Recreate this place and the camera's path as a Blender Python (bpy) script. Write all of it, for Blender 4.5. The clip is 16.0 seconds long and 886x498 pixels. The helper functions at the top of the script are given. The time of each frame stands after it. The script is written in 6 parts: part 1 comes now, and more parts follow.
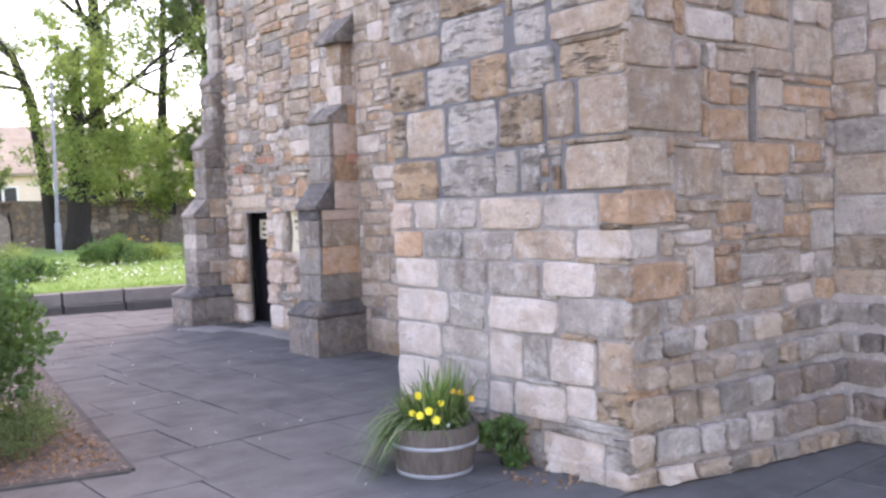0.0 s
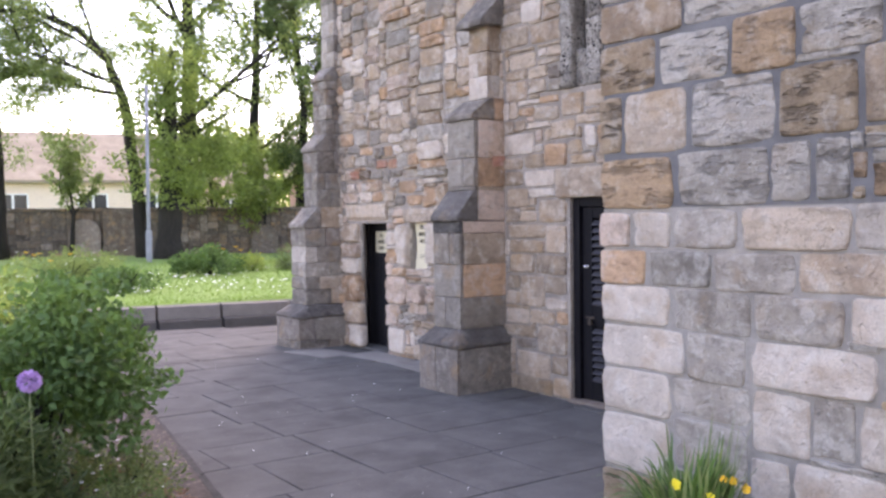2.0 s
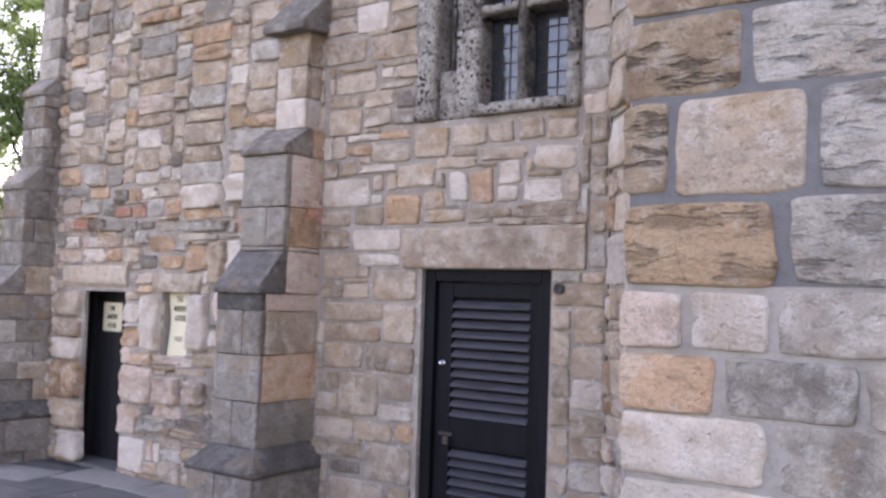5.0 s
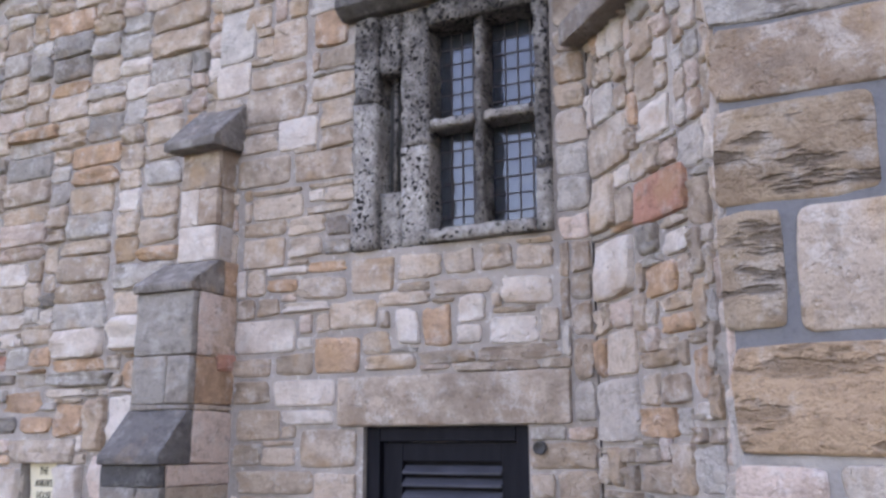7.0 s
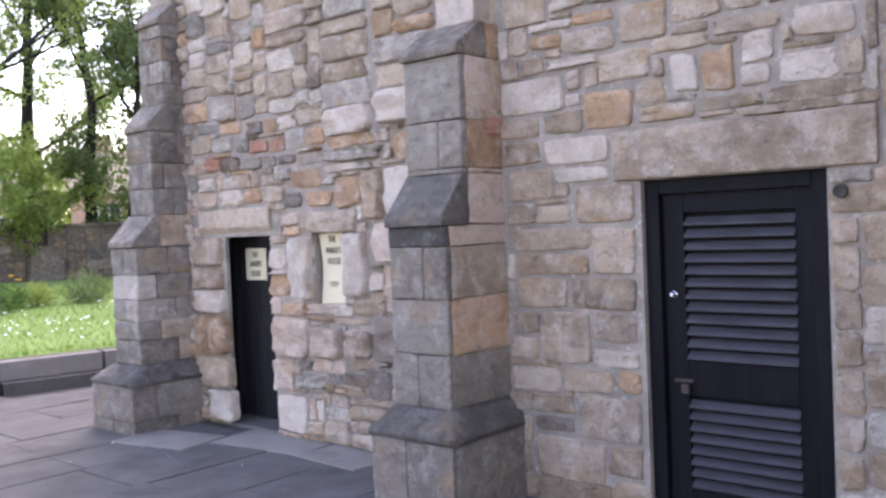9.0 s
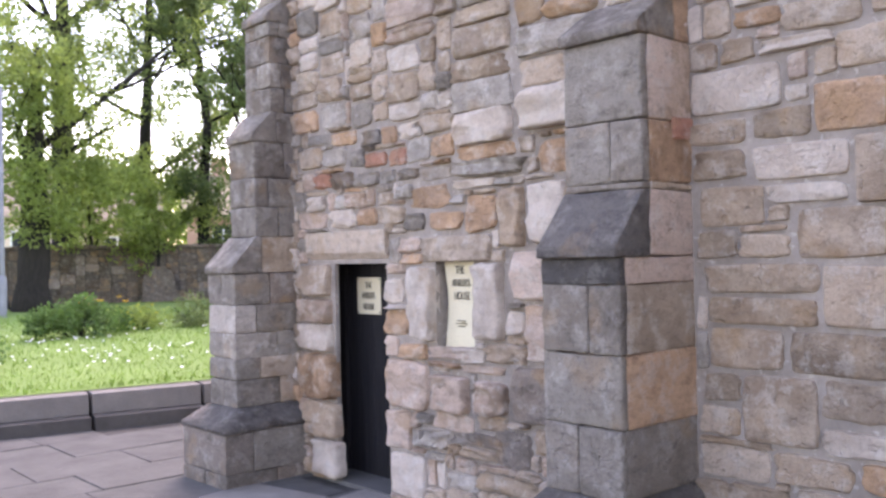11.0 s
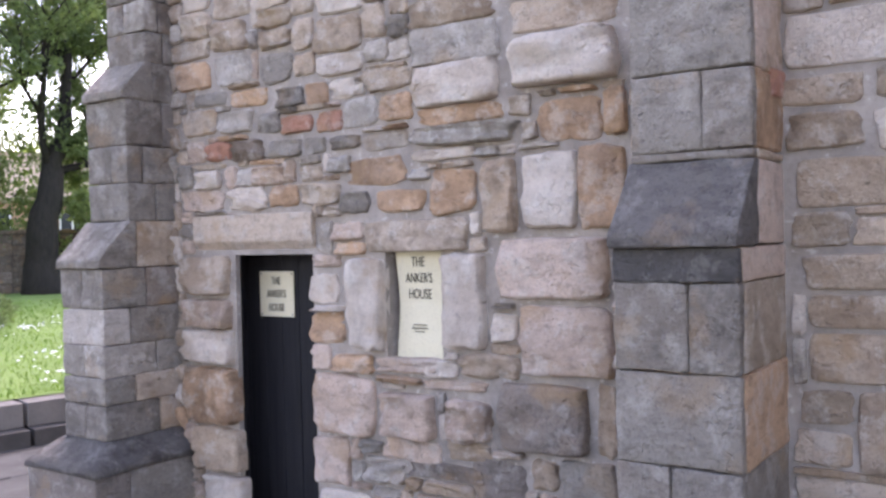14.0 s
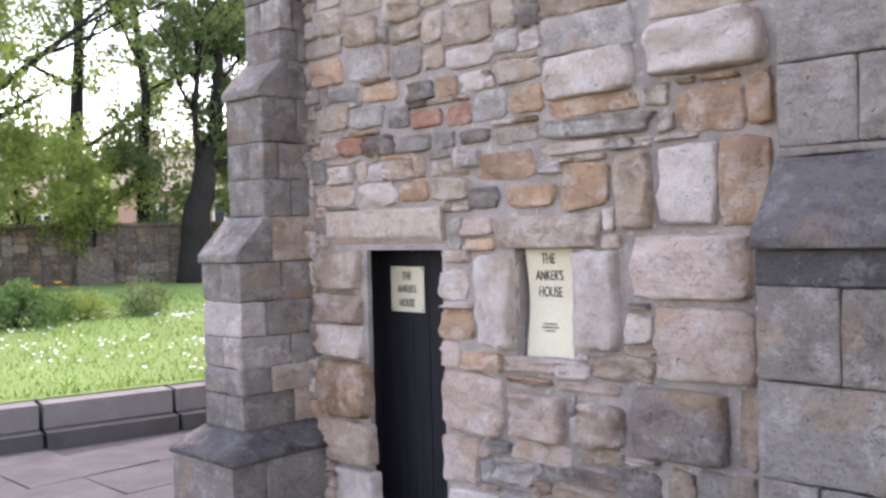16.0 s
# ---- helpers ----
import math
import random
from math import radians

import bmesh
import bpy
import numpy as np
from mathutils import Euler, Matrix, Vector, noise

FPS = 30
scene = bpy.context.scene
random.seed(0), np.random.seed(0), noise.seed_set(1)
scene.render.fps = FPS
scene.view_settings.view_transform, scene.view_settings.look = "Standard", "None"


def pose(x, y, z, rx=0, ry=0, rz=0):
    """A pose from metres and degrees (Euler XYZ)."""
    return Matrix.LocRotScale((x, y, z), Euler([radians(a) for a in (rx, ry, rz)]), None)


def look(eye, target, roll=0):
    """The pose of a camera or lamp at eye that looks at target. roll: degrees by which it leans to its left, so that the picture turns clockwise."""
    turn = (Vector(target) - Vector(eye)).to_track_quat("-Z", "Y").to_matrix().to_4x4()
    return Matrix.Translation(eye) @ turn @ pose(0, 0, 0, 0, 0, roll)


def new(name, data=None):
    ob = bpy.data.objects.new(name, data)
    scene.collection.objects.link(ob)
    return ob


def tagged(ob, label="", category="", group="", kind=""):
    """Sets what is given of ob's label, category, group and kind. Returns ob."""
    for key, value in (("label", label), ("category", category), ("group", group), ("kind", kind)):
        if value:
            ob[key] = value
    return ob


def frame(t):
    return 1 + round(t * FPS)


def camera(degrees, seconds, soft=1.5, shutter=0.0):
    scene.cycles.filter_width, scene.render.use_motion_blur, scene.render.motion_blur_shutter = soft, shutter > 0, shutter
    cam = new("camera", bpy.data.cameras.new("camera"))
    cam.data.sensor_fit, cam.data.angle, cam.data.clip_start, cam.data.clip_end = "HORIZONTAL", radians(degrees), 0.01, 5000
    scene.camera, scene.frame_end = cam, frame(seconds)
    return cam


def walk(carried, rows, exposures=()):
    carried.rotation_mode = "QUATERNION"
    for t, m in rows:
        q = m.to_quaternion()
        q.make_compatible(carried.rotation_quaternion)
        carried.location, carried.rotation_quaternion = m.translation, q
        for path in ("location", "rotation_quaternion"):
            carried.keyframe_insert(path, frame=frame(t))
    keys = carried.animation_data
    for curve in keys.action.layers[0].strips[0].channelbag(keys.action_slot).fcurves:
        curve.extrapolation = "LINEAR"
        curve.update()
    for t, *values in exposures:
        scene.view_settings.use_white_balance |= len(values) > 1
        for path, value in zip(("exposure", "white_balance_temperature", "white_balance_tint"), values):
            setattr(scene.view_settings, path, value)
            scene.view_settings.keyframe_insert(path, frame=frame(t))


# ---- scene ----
EXPOSURES = [(0, 2.82, 7900, 33), (1.5, 2.66, 7900, 33), (3.5, 2.57, 8300, 35), (6, 2.7, 7700, 33), (8, 2.7, 7300, 32), (8.6, 2.6, 7300, 32), (9.5, 2.75, 8000, 33), (13, 2.59, 7700, 34), (14.5, 2.58, 7600, 32), (16, 2.66, 7900, 32)]
cam = camera(52.3, 16.0, soft=2.7)
# seconds, place, pitch, roll, yaw
ROWS = [
    (0, -0.145, 0.172, 1.713, -2.97, 1.63, -40.22),
    (0.5, -0.077, 0.556, 1.702, -4.06, -0.22, -37.96),
    (1, -0.058, 0.989, 1.726, -2.49, 0.43, -37.36),
    (1.5, 0.086, 1.435, 1.699, -1.85, 0.87, -35.82),
    (2, 0.194, 1.912, 1.698, -1.98, 0.68, -35.55),
    (2.5, 0.249, 2.388, 1.703, -2.20, 1.50, -37.74),
    (3, 0.370, 2.835, 1.658, -1.24, 0.54, -38.42),
    (3.5, 0.507, 3.268, 1.627, -0.89, 0.32, -41.95),
    (6, 1.427, 4.925, 1.715, 6.66, -1.24, -60.92),
    (6.5, 1.557, 5.160, 1.744, 8.79, 0.60, -61.91),
    (7, 1.570, 5.269, 1.768, 12.23, 0.17, -63.38),
    (7.5, 1.588, 5.256, 1.773, 15.03, 0.86, -62.22),
    (8, 1.634, 5.228, 1.778, 8.41, 0.56, -59.16),
    (8.5, 1.614, 5.359, 1.728, 1.43, 1.30, -55.14),
    (9, 1.538, 5.527, 1.669, -1.53, 2.35, -48.73),
    (9.5, 1.791, 5.656, 1.633, -0.83, 0.46, -41.75),
    (12, 2.274, 7.268, 1.722, 1.29, 2.62, -43.83),
    (12.5, 2.287, 7.584, 1.712, 0.50, 1.83, -49.88),
    (13, 2.396, 7.817, 1.714, 0.35, 1.49, -50.59),
    (13.5, 2.408, 7.957, 1.720, 0.81, 1.54, -53.12),
    (14, 2.435, 8.006, 1.719, -0.77, 1.39, -55.26),
    (14.5, 2.516, 8.009, 1.749, -3.22, 1.45, -53.60),
    (15, 2.510, 8.014, 1.737, -3.84, 1.16, -50.93),
    (15.5, 2.610, 8.028, 1.744, -3.40, 1.49, -45.95),
    (16, 2.558, 8.037, 1.748, -1.18, 1.35, -46.41),
]
walk(cam, [(t, pose(x, y, z, 90 + pitch, roll, yaw)) for t, x, y, z, pitch, roll, yaw in ROWS], EXPOSURES)

# ---------------------------------------------------------------- light
world = bpy.data.worlds.new("sky")
scene.world = world
world.use_nodes = True
wn = world.node_tree
sky = wn.nodes.new("ShaderNodeTexSky")
sky.sky_type, sky.sun_disc = "NISHITA", False
sky.sun_elevation, sky.sun_rotation = radians(52), radians(52)
sky.air_density, sky.dust_density, sky.ozone_density = 1.0, 1.0, 1.0
wn.nodes["Background"].inputs["Strength"].default_value = 0.15
wn.links.new(sky.outputs["Color"], wn.nodes["Background"].inputs["Color"])
sun = new("sun", bpy.data.lights.new("sun", "SUN"))
sun.data.energy, sun.data.angle, sun.data.color = 0.35, radians(40.0), (1.0, 0.97, 0.92)
sun.matrix_world = look((0, 0, 0), (-0.79 * 0.616, -0.616 * 0.616, -0.788))


# ---------------------------------------------------------------- materials
def mix_rgb(nt, fac, a, b, how="MIX"):
    n = nt.nodes.new("ShaderNodeMix")
    n.data_type, n.blend_type = "RGBA", how
    for sock, v in ((n.inputs[0], fac), (n.inputs[6], a), (n.inputs[7], b)):
        if isinstance(v, bpy.types.NodeSocket):
            nt.links.new(v, sock)
        else:
            sock.default_value = v if not isinstance(v, tuple) else (*v[:3], 1)
    return n.outputs[2]


def maths(nt, op, a, b=0.0, c=0.0):
    n = nt.nodes.new("ShaderNodeMath")
    n.operation = op
    for sock, v in zip(n.inputs, (a, b, c)):
        if isinstance(v, bpy.types.NodeSocket):
            nt.links.new(v, sock)
        else:
            sock.default_value = v
    return n.outputs[0]


def ramp(nt, value, stops):
    n = nt.nodes.new("ShaderNodeValToRGB")
    e = n.color_ramp.elements
    e[0].position, e[0].color = stops[0][0], (*stops[0][1], 1)
    e[1].position, e[1].color = stops[-1][0], (*stops[-1][1], 1)
    for p, c in stops[1:-1]:
        x = e.new(p)
        x.color = (*c, 1)
    nt.links.new(value, n.inputs[0])
    return n.outputs[0]


def noise_tex(nt, where, scale, detail=4.0, rough=0.6, kind="noise"):
    n = nt.nodes.new("ShaderNodeTexNoise" if kind == "noise" else "ShaderNodeTexVoronoi")
    n.inputs["Scale"].default_value = scale
    n.inputs["Detail"].default_value = detail
    n.inputs["Roughness"].default_value = rough
    nt.links.new(where, n.inputs["Vector"])
    return n.outputs[0]


def base_mat(name, rough=0.85):
    m = bpy.data.materials.new(name)
    m.use_nodes = True
    b = m.node_tree.nodes["Principled BSDF"]
    b.inputs["Roughness"].default_value = rough
    b.inputs["Specular IOR Level"].default_value = 0.3
    return m, m.node_tree, b


def place(nt, stretch=(1, 1, 1), shift=None):
    """World position, stretched; shift moves it apart for every piece."""
    g = nt.nodes.new("ShaderNodeNewGeometry")
    v = nt.nodes.new("ShaderNodeVectorMath")
    v.operation = "MULTIPLY"
    nt.links.new(g.outputs["Position"], v.inputs[0])
    v.inputs[1].default_value = stretch
    out = v.outputs[0]
    if shift is not None:
        a = nt.nodes.new("ShaderNodeVectorMath")
        a.operation = "ADD"
        nt.links.new(out, a.inputs[0])
        nt.links.new(shift, a.inputs[1])
        out = a.outputs[0]
    return out, g


def piece_random(nt, g):
    o = nt.nodes.new("ShaderNodeObjectInfo")
    return maths(nt, "FRACT", maths(nt, "ADD", maths(nt, "MULTIPLY", o.outputs["Random"], 7.31), g.outputs["Random Per Island"]))


def bump(nt, b, height, strength, dist=0.01):
    n = nt.nodes.new("ShaderNodeBump")
    n.inputs["Strength"].default_value = strength
    n.inputs["Distance"].default_value = dist
    nt.links.new(height, n.inputs["Height"])
    nt.links.new(n.outputs[0], b.inputs["Normal"])


def stone_mat(name, light, dark, streak=0.2, pale=0.25, relief=1.0, eaten=0.0, warm=0.3, vary=0.28, grime=1.0):
    """Weathered sandstone: per-stone tint, blotches, faint bedding, pale crust, dark specks, soot, tooled relief;
    eaten: layered hollows with their shade painted dark.
    """
    m, nt, b = base_mat(name, 0.9)
    pos0, g = place(nt)
    r = piece_random(nt, g)
    sh = nt.nodes.new("ShaderNodeCombineXYZ")
    for i, k in enumerate((37.0, 91.0, 53.0)):
        nt.links.new(maths(nt, "MULTIPLY", r, k), sh.inputs[i])
    pos, _ = place(nt, (1, 1, 1), sh.outputs[0])
    warp = nt.nodes.new("ShaderNodeMapping")
    nt.links.new(pos, warp.inputs["Vector"])
    spin = nt.nodes.new("ShaderNodeCombineXYZ")
    nt.links.new(maths(nt, "MULTIPLY_ADD", r, 0.8, -0.4), spin.inputs[0])
    nt.links.new(maths(nt, "MULTIPLY_ADD", r, -0.9, 0.4), spin.inputs[1])
    nt.links.new(spin.outputs[0], warp.inputs["Rotation"])
    warp.inputs["Scale"].default_value = (5.0, 5.0, 13.0)
    tone = maths(nt, "FRACT", maths(nt, "MULTIPLY", r, 5.9))
    c = mix_rgb(nt, tone, tuple(x * (1 - vary * 1.15) for x in dark), tuple(x * (1 + vary * 0.9) for x in light))
    hue = maths(nt, "FRACT", maths(nt, "MULTIPLY", r, 13.7))
    c = mix_rgb(nt, maths(nt, "MULTIPLY", hue, warm), c, (0.52, 0.32, 0.19))
    big = noise_tex(nt, pos, 5.0, 6, 0.65)
    c = mix_rgb(nt, maths(nt, "MULTIPLY", ramp(nt, big, [(0.4, (0, 0, 0)), (0.6, (1, 1, 1))]), 0.7), c, tuple(x * 1.25 for x in light))
    bands = noise_tex(nt, warp.outputs[0], 1.3, 7, 0.68)
    c = mix_rgb(nt, maths(nt, "MULTIPLY", ramp(nt, bands, [(0.5, (0, 0, 0)), (0.68, (1, 1, 1))]), streak), c, tuple(x * 0.55 for x in dark))
    crust = noise_tex(nt, pos, 8.0, 8, 0.72)
    c = mix_rgb(nt, maths(nt, "MULTIPLY", ramp(nt, crust, [(0.52, (0, 0, 0)), (0.6, (1, 1, 1))]), pale), c, (0.72, 0.67, 0.6))
    rust = noise_tex(nt, pos, 3.1, 5, 0.6)
    c = mix_rgb(nt, maths(nt, "MULTIPLY", ramp(nt, rust, [(0.56, (0, 0, 0)), (0.66, (1, 1, 1))]), 0.2 + warm), c, (0.44, 0.27, 0.135))
    speck = noise_tex(nt, pos, 75.0, 4, 0.75)
    c = mix_rgb(nt, maths(nt, "MULTIPLY", ramp(nt, speck, [(0.54, (0, 0, 0)), (0.66, (1, 1, 1))]), 0.42), c, tuple(x * 0.42 for x in dark))
    soot = noise_tex(nt, pos0, 1.3, 7, 0.65)
    c = mix_rgb(nt, maths(nt, "MULTIPLY", ramp(nt, soot, [(0.5, (0, 0, 0)), (0.66, (1, 1, 1))]), 0.3 * grime), c, (0.15, 0.13, 0.113))
    stain = noise_tex(nt, pos, 11.0, 7, 0.74)
    c = mix_rgb(nt, maths(nt, "MULTIPLY", ramp(nt, stain, [(0.53, (0, 0, 0)), (0.66, (1, 1, 1))]), 0.42 * grime), c, tuple(x * 0.4 for x in dark))
    pit = noise_tex(nt, pos, 24.0, 3, 0.6)
    hollow = ramp(nt, pit, [(0.58, (0, 0, 0)), (0.7, (1, 1, 1))])
    h = maths(nt, "ADD", maths(nt, "MULTIPLY", bands, 0.7 + 1.6 * eaten), maths(nt, "ADD", maths(nt, "MULTIPLY", crust, 1.2), maths(nt, "MULTIPLY", speck, 0.35)))
    h = maths(nt, "SUBTRACT", h, maths(nt, "MULTIPLY", hollow, 0.35))
    if eaten:
        lay_n = nt.nodes.new("ShaderNodeMapping")
        nt.links.new(pos, lay_n.inputs["Vector"])
        lay_n.inputs["Scale"].default_value = (5.0, 5.0, 20.0)
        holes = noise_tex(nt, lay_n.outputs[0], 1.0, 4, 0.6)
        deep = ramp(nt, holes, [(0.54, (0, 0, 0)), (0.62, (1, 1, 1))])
        # shade inside the eroded layers goes into the colour
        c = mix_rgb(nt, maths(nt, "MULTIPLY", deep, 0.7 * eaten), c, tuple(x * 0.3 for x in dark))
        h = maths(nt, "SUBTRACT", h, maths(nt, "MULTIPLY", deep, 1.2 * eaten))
    nt.links.new(c, b.inputs["Base Color"])
    bump(nt, b, h, relief, 0.03)
    return m


def plain_mat(name, a, b2, scale=6.0, rough=0.8, relief=0.3, fine=60.0, metal=0.0, stretch=(1, 1, 1), spots=None):
    m, nt, b = base_mat(name, rough)
    pos, g = place(nt, stretch)
    r = piece_random(nt, g)
    n1 = noise_tex(nt, pos, scale, 5)
    n2 = noise_tex(nt, pos, fine, 4, 0.7)
    c = mix_rgb(nt, ramp(nt, n1, [(0.35, (0, 0, 0)), (0.68, (1, 1, 1))]), a, b2)
    c = mix_rgb(nt, maths(nt, "MULTIPLY", r, 0.35), c, tuple((x + y) * 0.62 for x, y in zip(a, b2)))
    c = mix_rgb(nt, maths(nt, "MULTIPLY", ramp(nt, n2, [(0.5, (0, 0, 0)), (0.7, (1, 1, 1))]), 0.3), c, tuple(x * 0.55 for x in a))
    if spots:
        n3 = noise_tex(nt, pos, spots[0], 3, 0.5)
        c = mix_rgb(nt, maths(nt, "MULTIPLY", ramp(nt, n3, [(spots[1], (0, 0, 0)), (spots[1] + 0.06, (1, 1, 1))]), 0.7), c, spots[2])
    nt.links.new(c, b.inputs["Base Color"])
    b.inputs["Metallic"].default_value = metal
    bump(nt, b, maths(nt, "ADD", n1, maths(nt, "MULTIPLY", n2, 0.4)), relief, 0.01)
    return m


def leaf_mat(name, a, b2, through_light=0.45):
    m, nt, b = base_mat(name, 0.55)
    pos, g = place(nt)
    n1 = noise_tex(nt, pos, 1.7, 3)
    c = mix_rgb(nt, ramp(nt, n1, [(0.35, (0, 0, 0)), (0.65, (1, 1, 1))]), tuple(x * 0.8 for x in a), b2)
    c = mix_rgb(nt, maths(nt, "MULTIPLY", g.outputs["Random Per Island"], 0.6), c, tuple(x * 1.6 for x in b2))
    nt.links.new(c, b.inputs["Base Color"])
    t = nt.nodes.new("ShaderNodeBsdfTranslucent")
    nt.links.new(mix_rgb(nt, 1.0, c, (1.22, 1.2, 0.72), "MULTIPLY"), t.inputs["Color"])
    x = nt.nodes.new("ShaderNodeMixShader")
    x.inputs[0].default_value = through_light
    nt.links.new(b.outputs[0], x.inputs[1])
    nt.links.new(t.outputs[0], x.inputs[2])
    nt.links.new(x.outputs[0], nt.nodes["Material Output"].inputs["Surface"])
    return m


STONE = {
    "b": stone_mat("buff_sandstone", (0.505, 0.405, 0.315), (0.385, 0.292, 0.218), 0.4, 0.4),
    "g": stone_mat("grey_sandstone", (0.455, 0.405, 0.35), (0.34, 0.3, 0.255), 0.4, 0.45, warm=0.15),
    "w": stone_mat("pale_sandstone", (0.64, 0.555, 0.475), (0.56, 0.475, 0.395), 0.2, 0.45, warm=0.22, vary=0.08, grime=0.35),
    "o": stone_mat("ochre_sandstone", (0.535, 0.345, 0.22), (0.41, 0.25, 0.152), 0.45, 0.35),
    "t": stone_mat("tan_sandstone", (0.43, 0.335, 0.25), (0.32, 0.24, 0.175), 0.4, 0.35),
    "r": stone_mat("red_sandstone", (0.42, 0.2, 0.14), (0.3, 0.14, 0.1), 0.2, 0.3),
    "d": stone_mat("dark_sandstone", (0.235, 0.2, 0.172), (0.145, 0.126, 0.108), 0.3, 0.25),
    "p": stone_mat("pink_sandstone", (0.56, 0.435, 0.355), (0.44, 0.325, 0.255), 0.4, 0.4),
    "k": stone_mat("grey_brown_sandstone", (0.272, 0.24, 0.205), (0.188, 0.165, 0.14), 0.45, 0.2, warm=0.12),
    # dark stone; the boundary wall's shade under the trees is in this colour
    "x": stone_mat("tree_shaded_wall_stone", (0.125, 0.105, 0.085), (0.062, 0.053, 0.043), 0.3, 0.14),
    "s": stone_mat("stained_capping_stone", (0.13, 0.118, 0.107), (0.068, 0.061, 0.055), 0.5, 0.12, warm=0.05),
    "z": stone_mat("soot_black_stone", (0.095, 0.087, 0.08), (0.05, 0.045, 0.041), 0.4, 0.12, warm=0.0),
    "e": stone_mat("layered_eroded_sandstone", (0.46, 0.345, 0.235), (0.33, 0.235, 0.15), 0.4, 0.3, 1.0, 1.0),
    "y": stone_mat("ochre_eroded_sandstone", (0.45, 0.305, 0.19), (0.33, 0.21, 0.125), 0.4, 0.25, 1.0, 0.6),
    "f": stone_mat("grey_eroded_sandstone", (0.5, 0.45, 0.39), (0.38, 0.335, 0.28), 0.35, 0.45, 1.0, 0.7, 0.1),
}
M_MORTAR = plain_mat("lime_mortar", (0.225, 0.193, 0.167), (0.4, 0.347, 0.3), 5.5, 0.95, 1.0, 38, spots=(26.0, 0.62, (0.5, 0.45, 0.4)))
M_POINTING = plain_mat("pale_lime_pointing", (0.22, 0.2, 0.18), (0.37, 0.335, 0.3), 6.0, 0.95, 1.0, 38)
M_CEMENT = plain_mat("grey_cement_pointing", (0.115, 0.112, 0.112), (0.185, 0.178, 0.175), 4.0, 0.95, 0.9, 40)
M_SLAB = plain_mat("paving_stone", (0.089, 0.087, 0.081), (0.145, 0.141, 0.132), 2.6, 0.9, 0.4, 55, spots=(22.0, 0.7, (0.36, 0.34, 0.31)))
M_SLAB.node_tree.nodes["Principled BSDF"].inputs["Specular IOR Level"].default_value = 0.08
M_PALESLAB = plain_mat("pale_paving", (0.19, 0.175, 0.155), (0.27, 0.25, 0.223), 3.0, 0.85, 0.3, 70)
M_JOINT = plain_mat("paving_joint", (0.042, 0.04, 0.036), (0.078, 0.074, 0.067), 8, 0.95, 0.5, 60)
M_KERB = plain_mat("kerb_stone", (0.16, 0.145, 0.13), (0.23, 0.21, 0.187), 3.0, 0.9, 0.5, 50)
# darker kerb stone: the shadowed strip below the coping put into colour
M_KERBSTEP = plain_mat("shaded_kerb_step", (0.06, 0.055, 0.05), (0.1, 0.093, 0.085), 4.0, 0.9, 0.6, 50)
M_SOIL = plain_mat("bare_soil", (0.05, 0.041, 0.035), (0.115, 0.095, 0.08), 9, 0.95, 1.0, 45, spots=(26.0, 0.6, (0.28, 0.22, 0.16)))
M_LAWN = plain_mat("lawn_turf", (0.135, 0.225, 0.05), (0.2, 0.3, 0.085), 1.2, 0.9, 0.8, 30)
# door's black paint made lighter: sky sheen on the tilted slats put into colour
M_LOUVRE = plain_mat("sky_lit_black_paint", (0.036, 0.036, 0.043), (0.062, 0.062, 0.072), 5, 0.5, 0.3, 45, stretch=(5, 1, 5))
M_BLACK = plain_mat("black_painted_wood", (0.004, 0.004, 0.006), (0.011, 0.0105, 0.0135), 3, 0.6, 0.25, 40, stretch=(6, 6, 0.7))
M_BLACK.node_tree.nodes["Principled BSDF"].inputs["Specular IOR Level"].default_value = 0.12
M_DOORWOOD = plain_mat("black_tarred_wood", (0.009, 0.009, 0.011), (0.02, 0.019, 0.022), 3, 0.6, 0.4, 40, stretch=(9, 9, 0.6))
M_BRASS = plain_mat("cream_sign_plate", (0.66, 0.6, 0.43), (0.7, 0.64, 0.47), 3, 0.45, 0.05, 80)
M_INK = plain_mat("dark_lettering", (0.05, 0.045, 0.035), (0.06, 0.05, 0.04), 6, 0.6, 0.05)
M_STEEL = plain_mat("galvanised_steel", (0.26, 0.265, 0.27), (0.42, 0.43, 0.44), 9, 0.6, 0.1, 60, 0.3)
M_POST = plain_mat("dull_grey_steel", (0.2, 0.21, 0.22), (0.27, 0.28, 0.29), 4, 0.7, 0.1, 60)
M_IRON = plain_mat("old_iron", (0.05, 0.045, 0.042), (0.09, 0.07, 0.06), 15, 0.6, 0.3, 70, 0.6)
M_CHROME = plain_mat("bright_metal", (0.7, 0.7, 0.7), (0.75, 0.75, 0.75), 5, 0.25, 0.02, 60, 1.0)
M_OAK = plain_mat("weathered_oak", (0.08, 0.066, 0.056), (0.165, 0.14, 0.12), 5, 0.85, 0.5, 50, stretch=(7, 7, 0.8))
M_BARK = plain_mat("tree_bark", (0.015, 0.013, 0.011), (0.034, 0.03, 0.025), 5, 0.95, 0.9, 30, stretch=(3, 3, 0.6))
# base colour lowered to hold the tree shade on the boundary wall
M_OLDWALL = plain_mat("old_boundary_masonry", (0.07, 0.06, 0.05), (0.11, 0.095, 0.08), 0.9, 0.95, 0.8, 9)
M_LEAF = leaf_mat("tree_leaves", (0.13, 0.19, 0.088), (0.205, 0.27, 0.13), 0.68)
M_LEAF2 = leaf_mat("lime_leaves", (0.15, 0.215, 0.08), (0.235, 0.31, 0.12), 0.68)
M_LEAFD = leaf_mat("dark_leaves", (0.07, 0.115, 0.05), (0.12, 0.175, 0.08), 0.55)
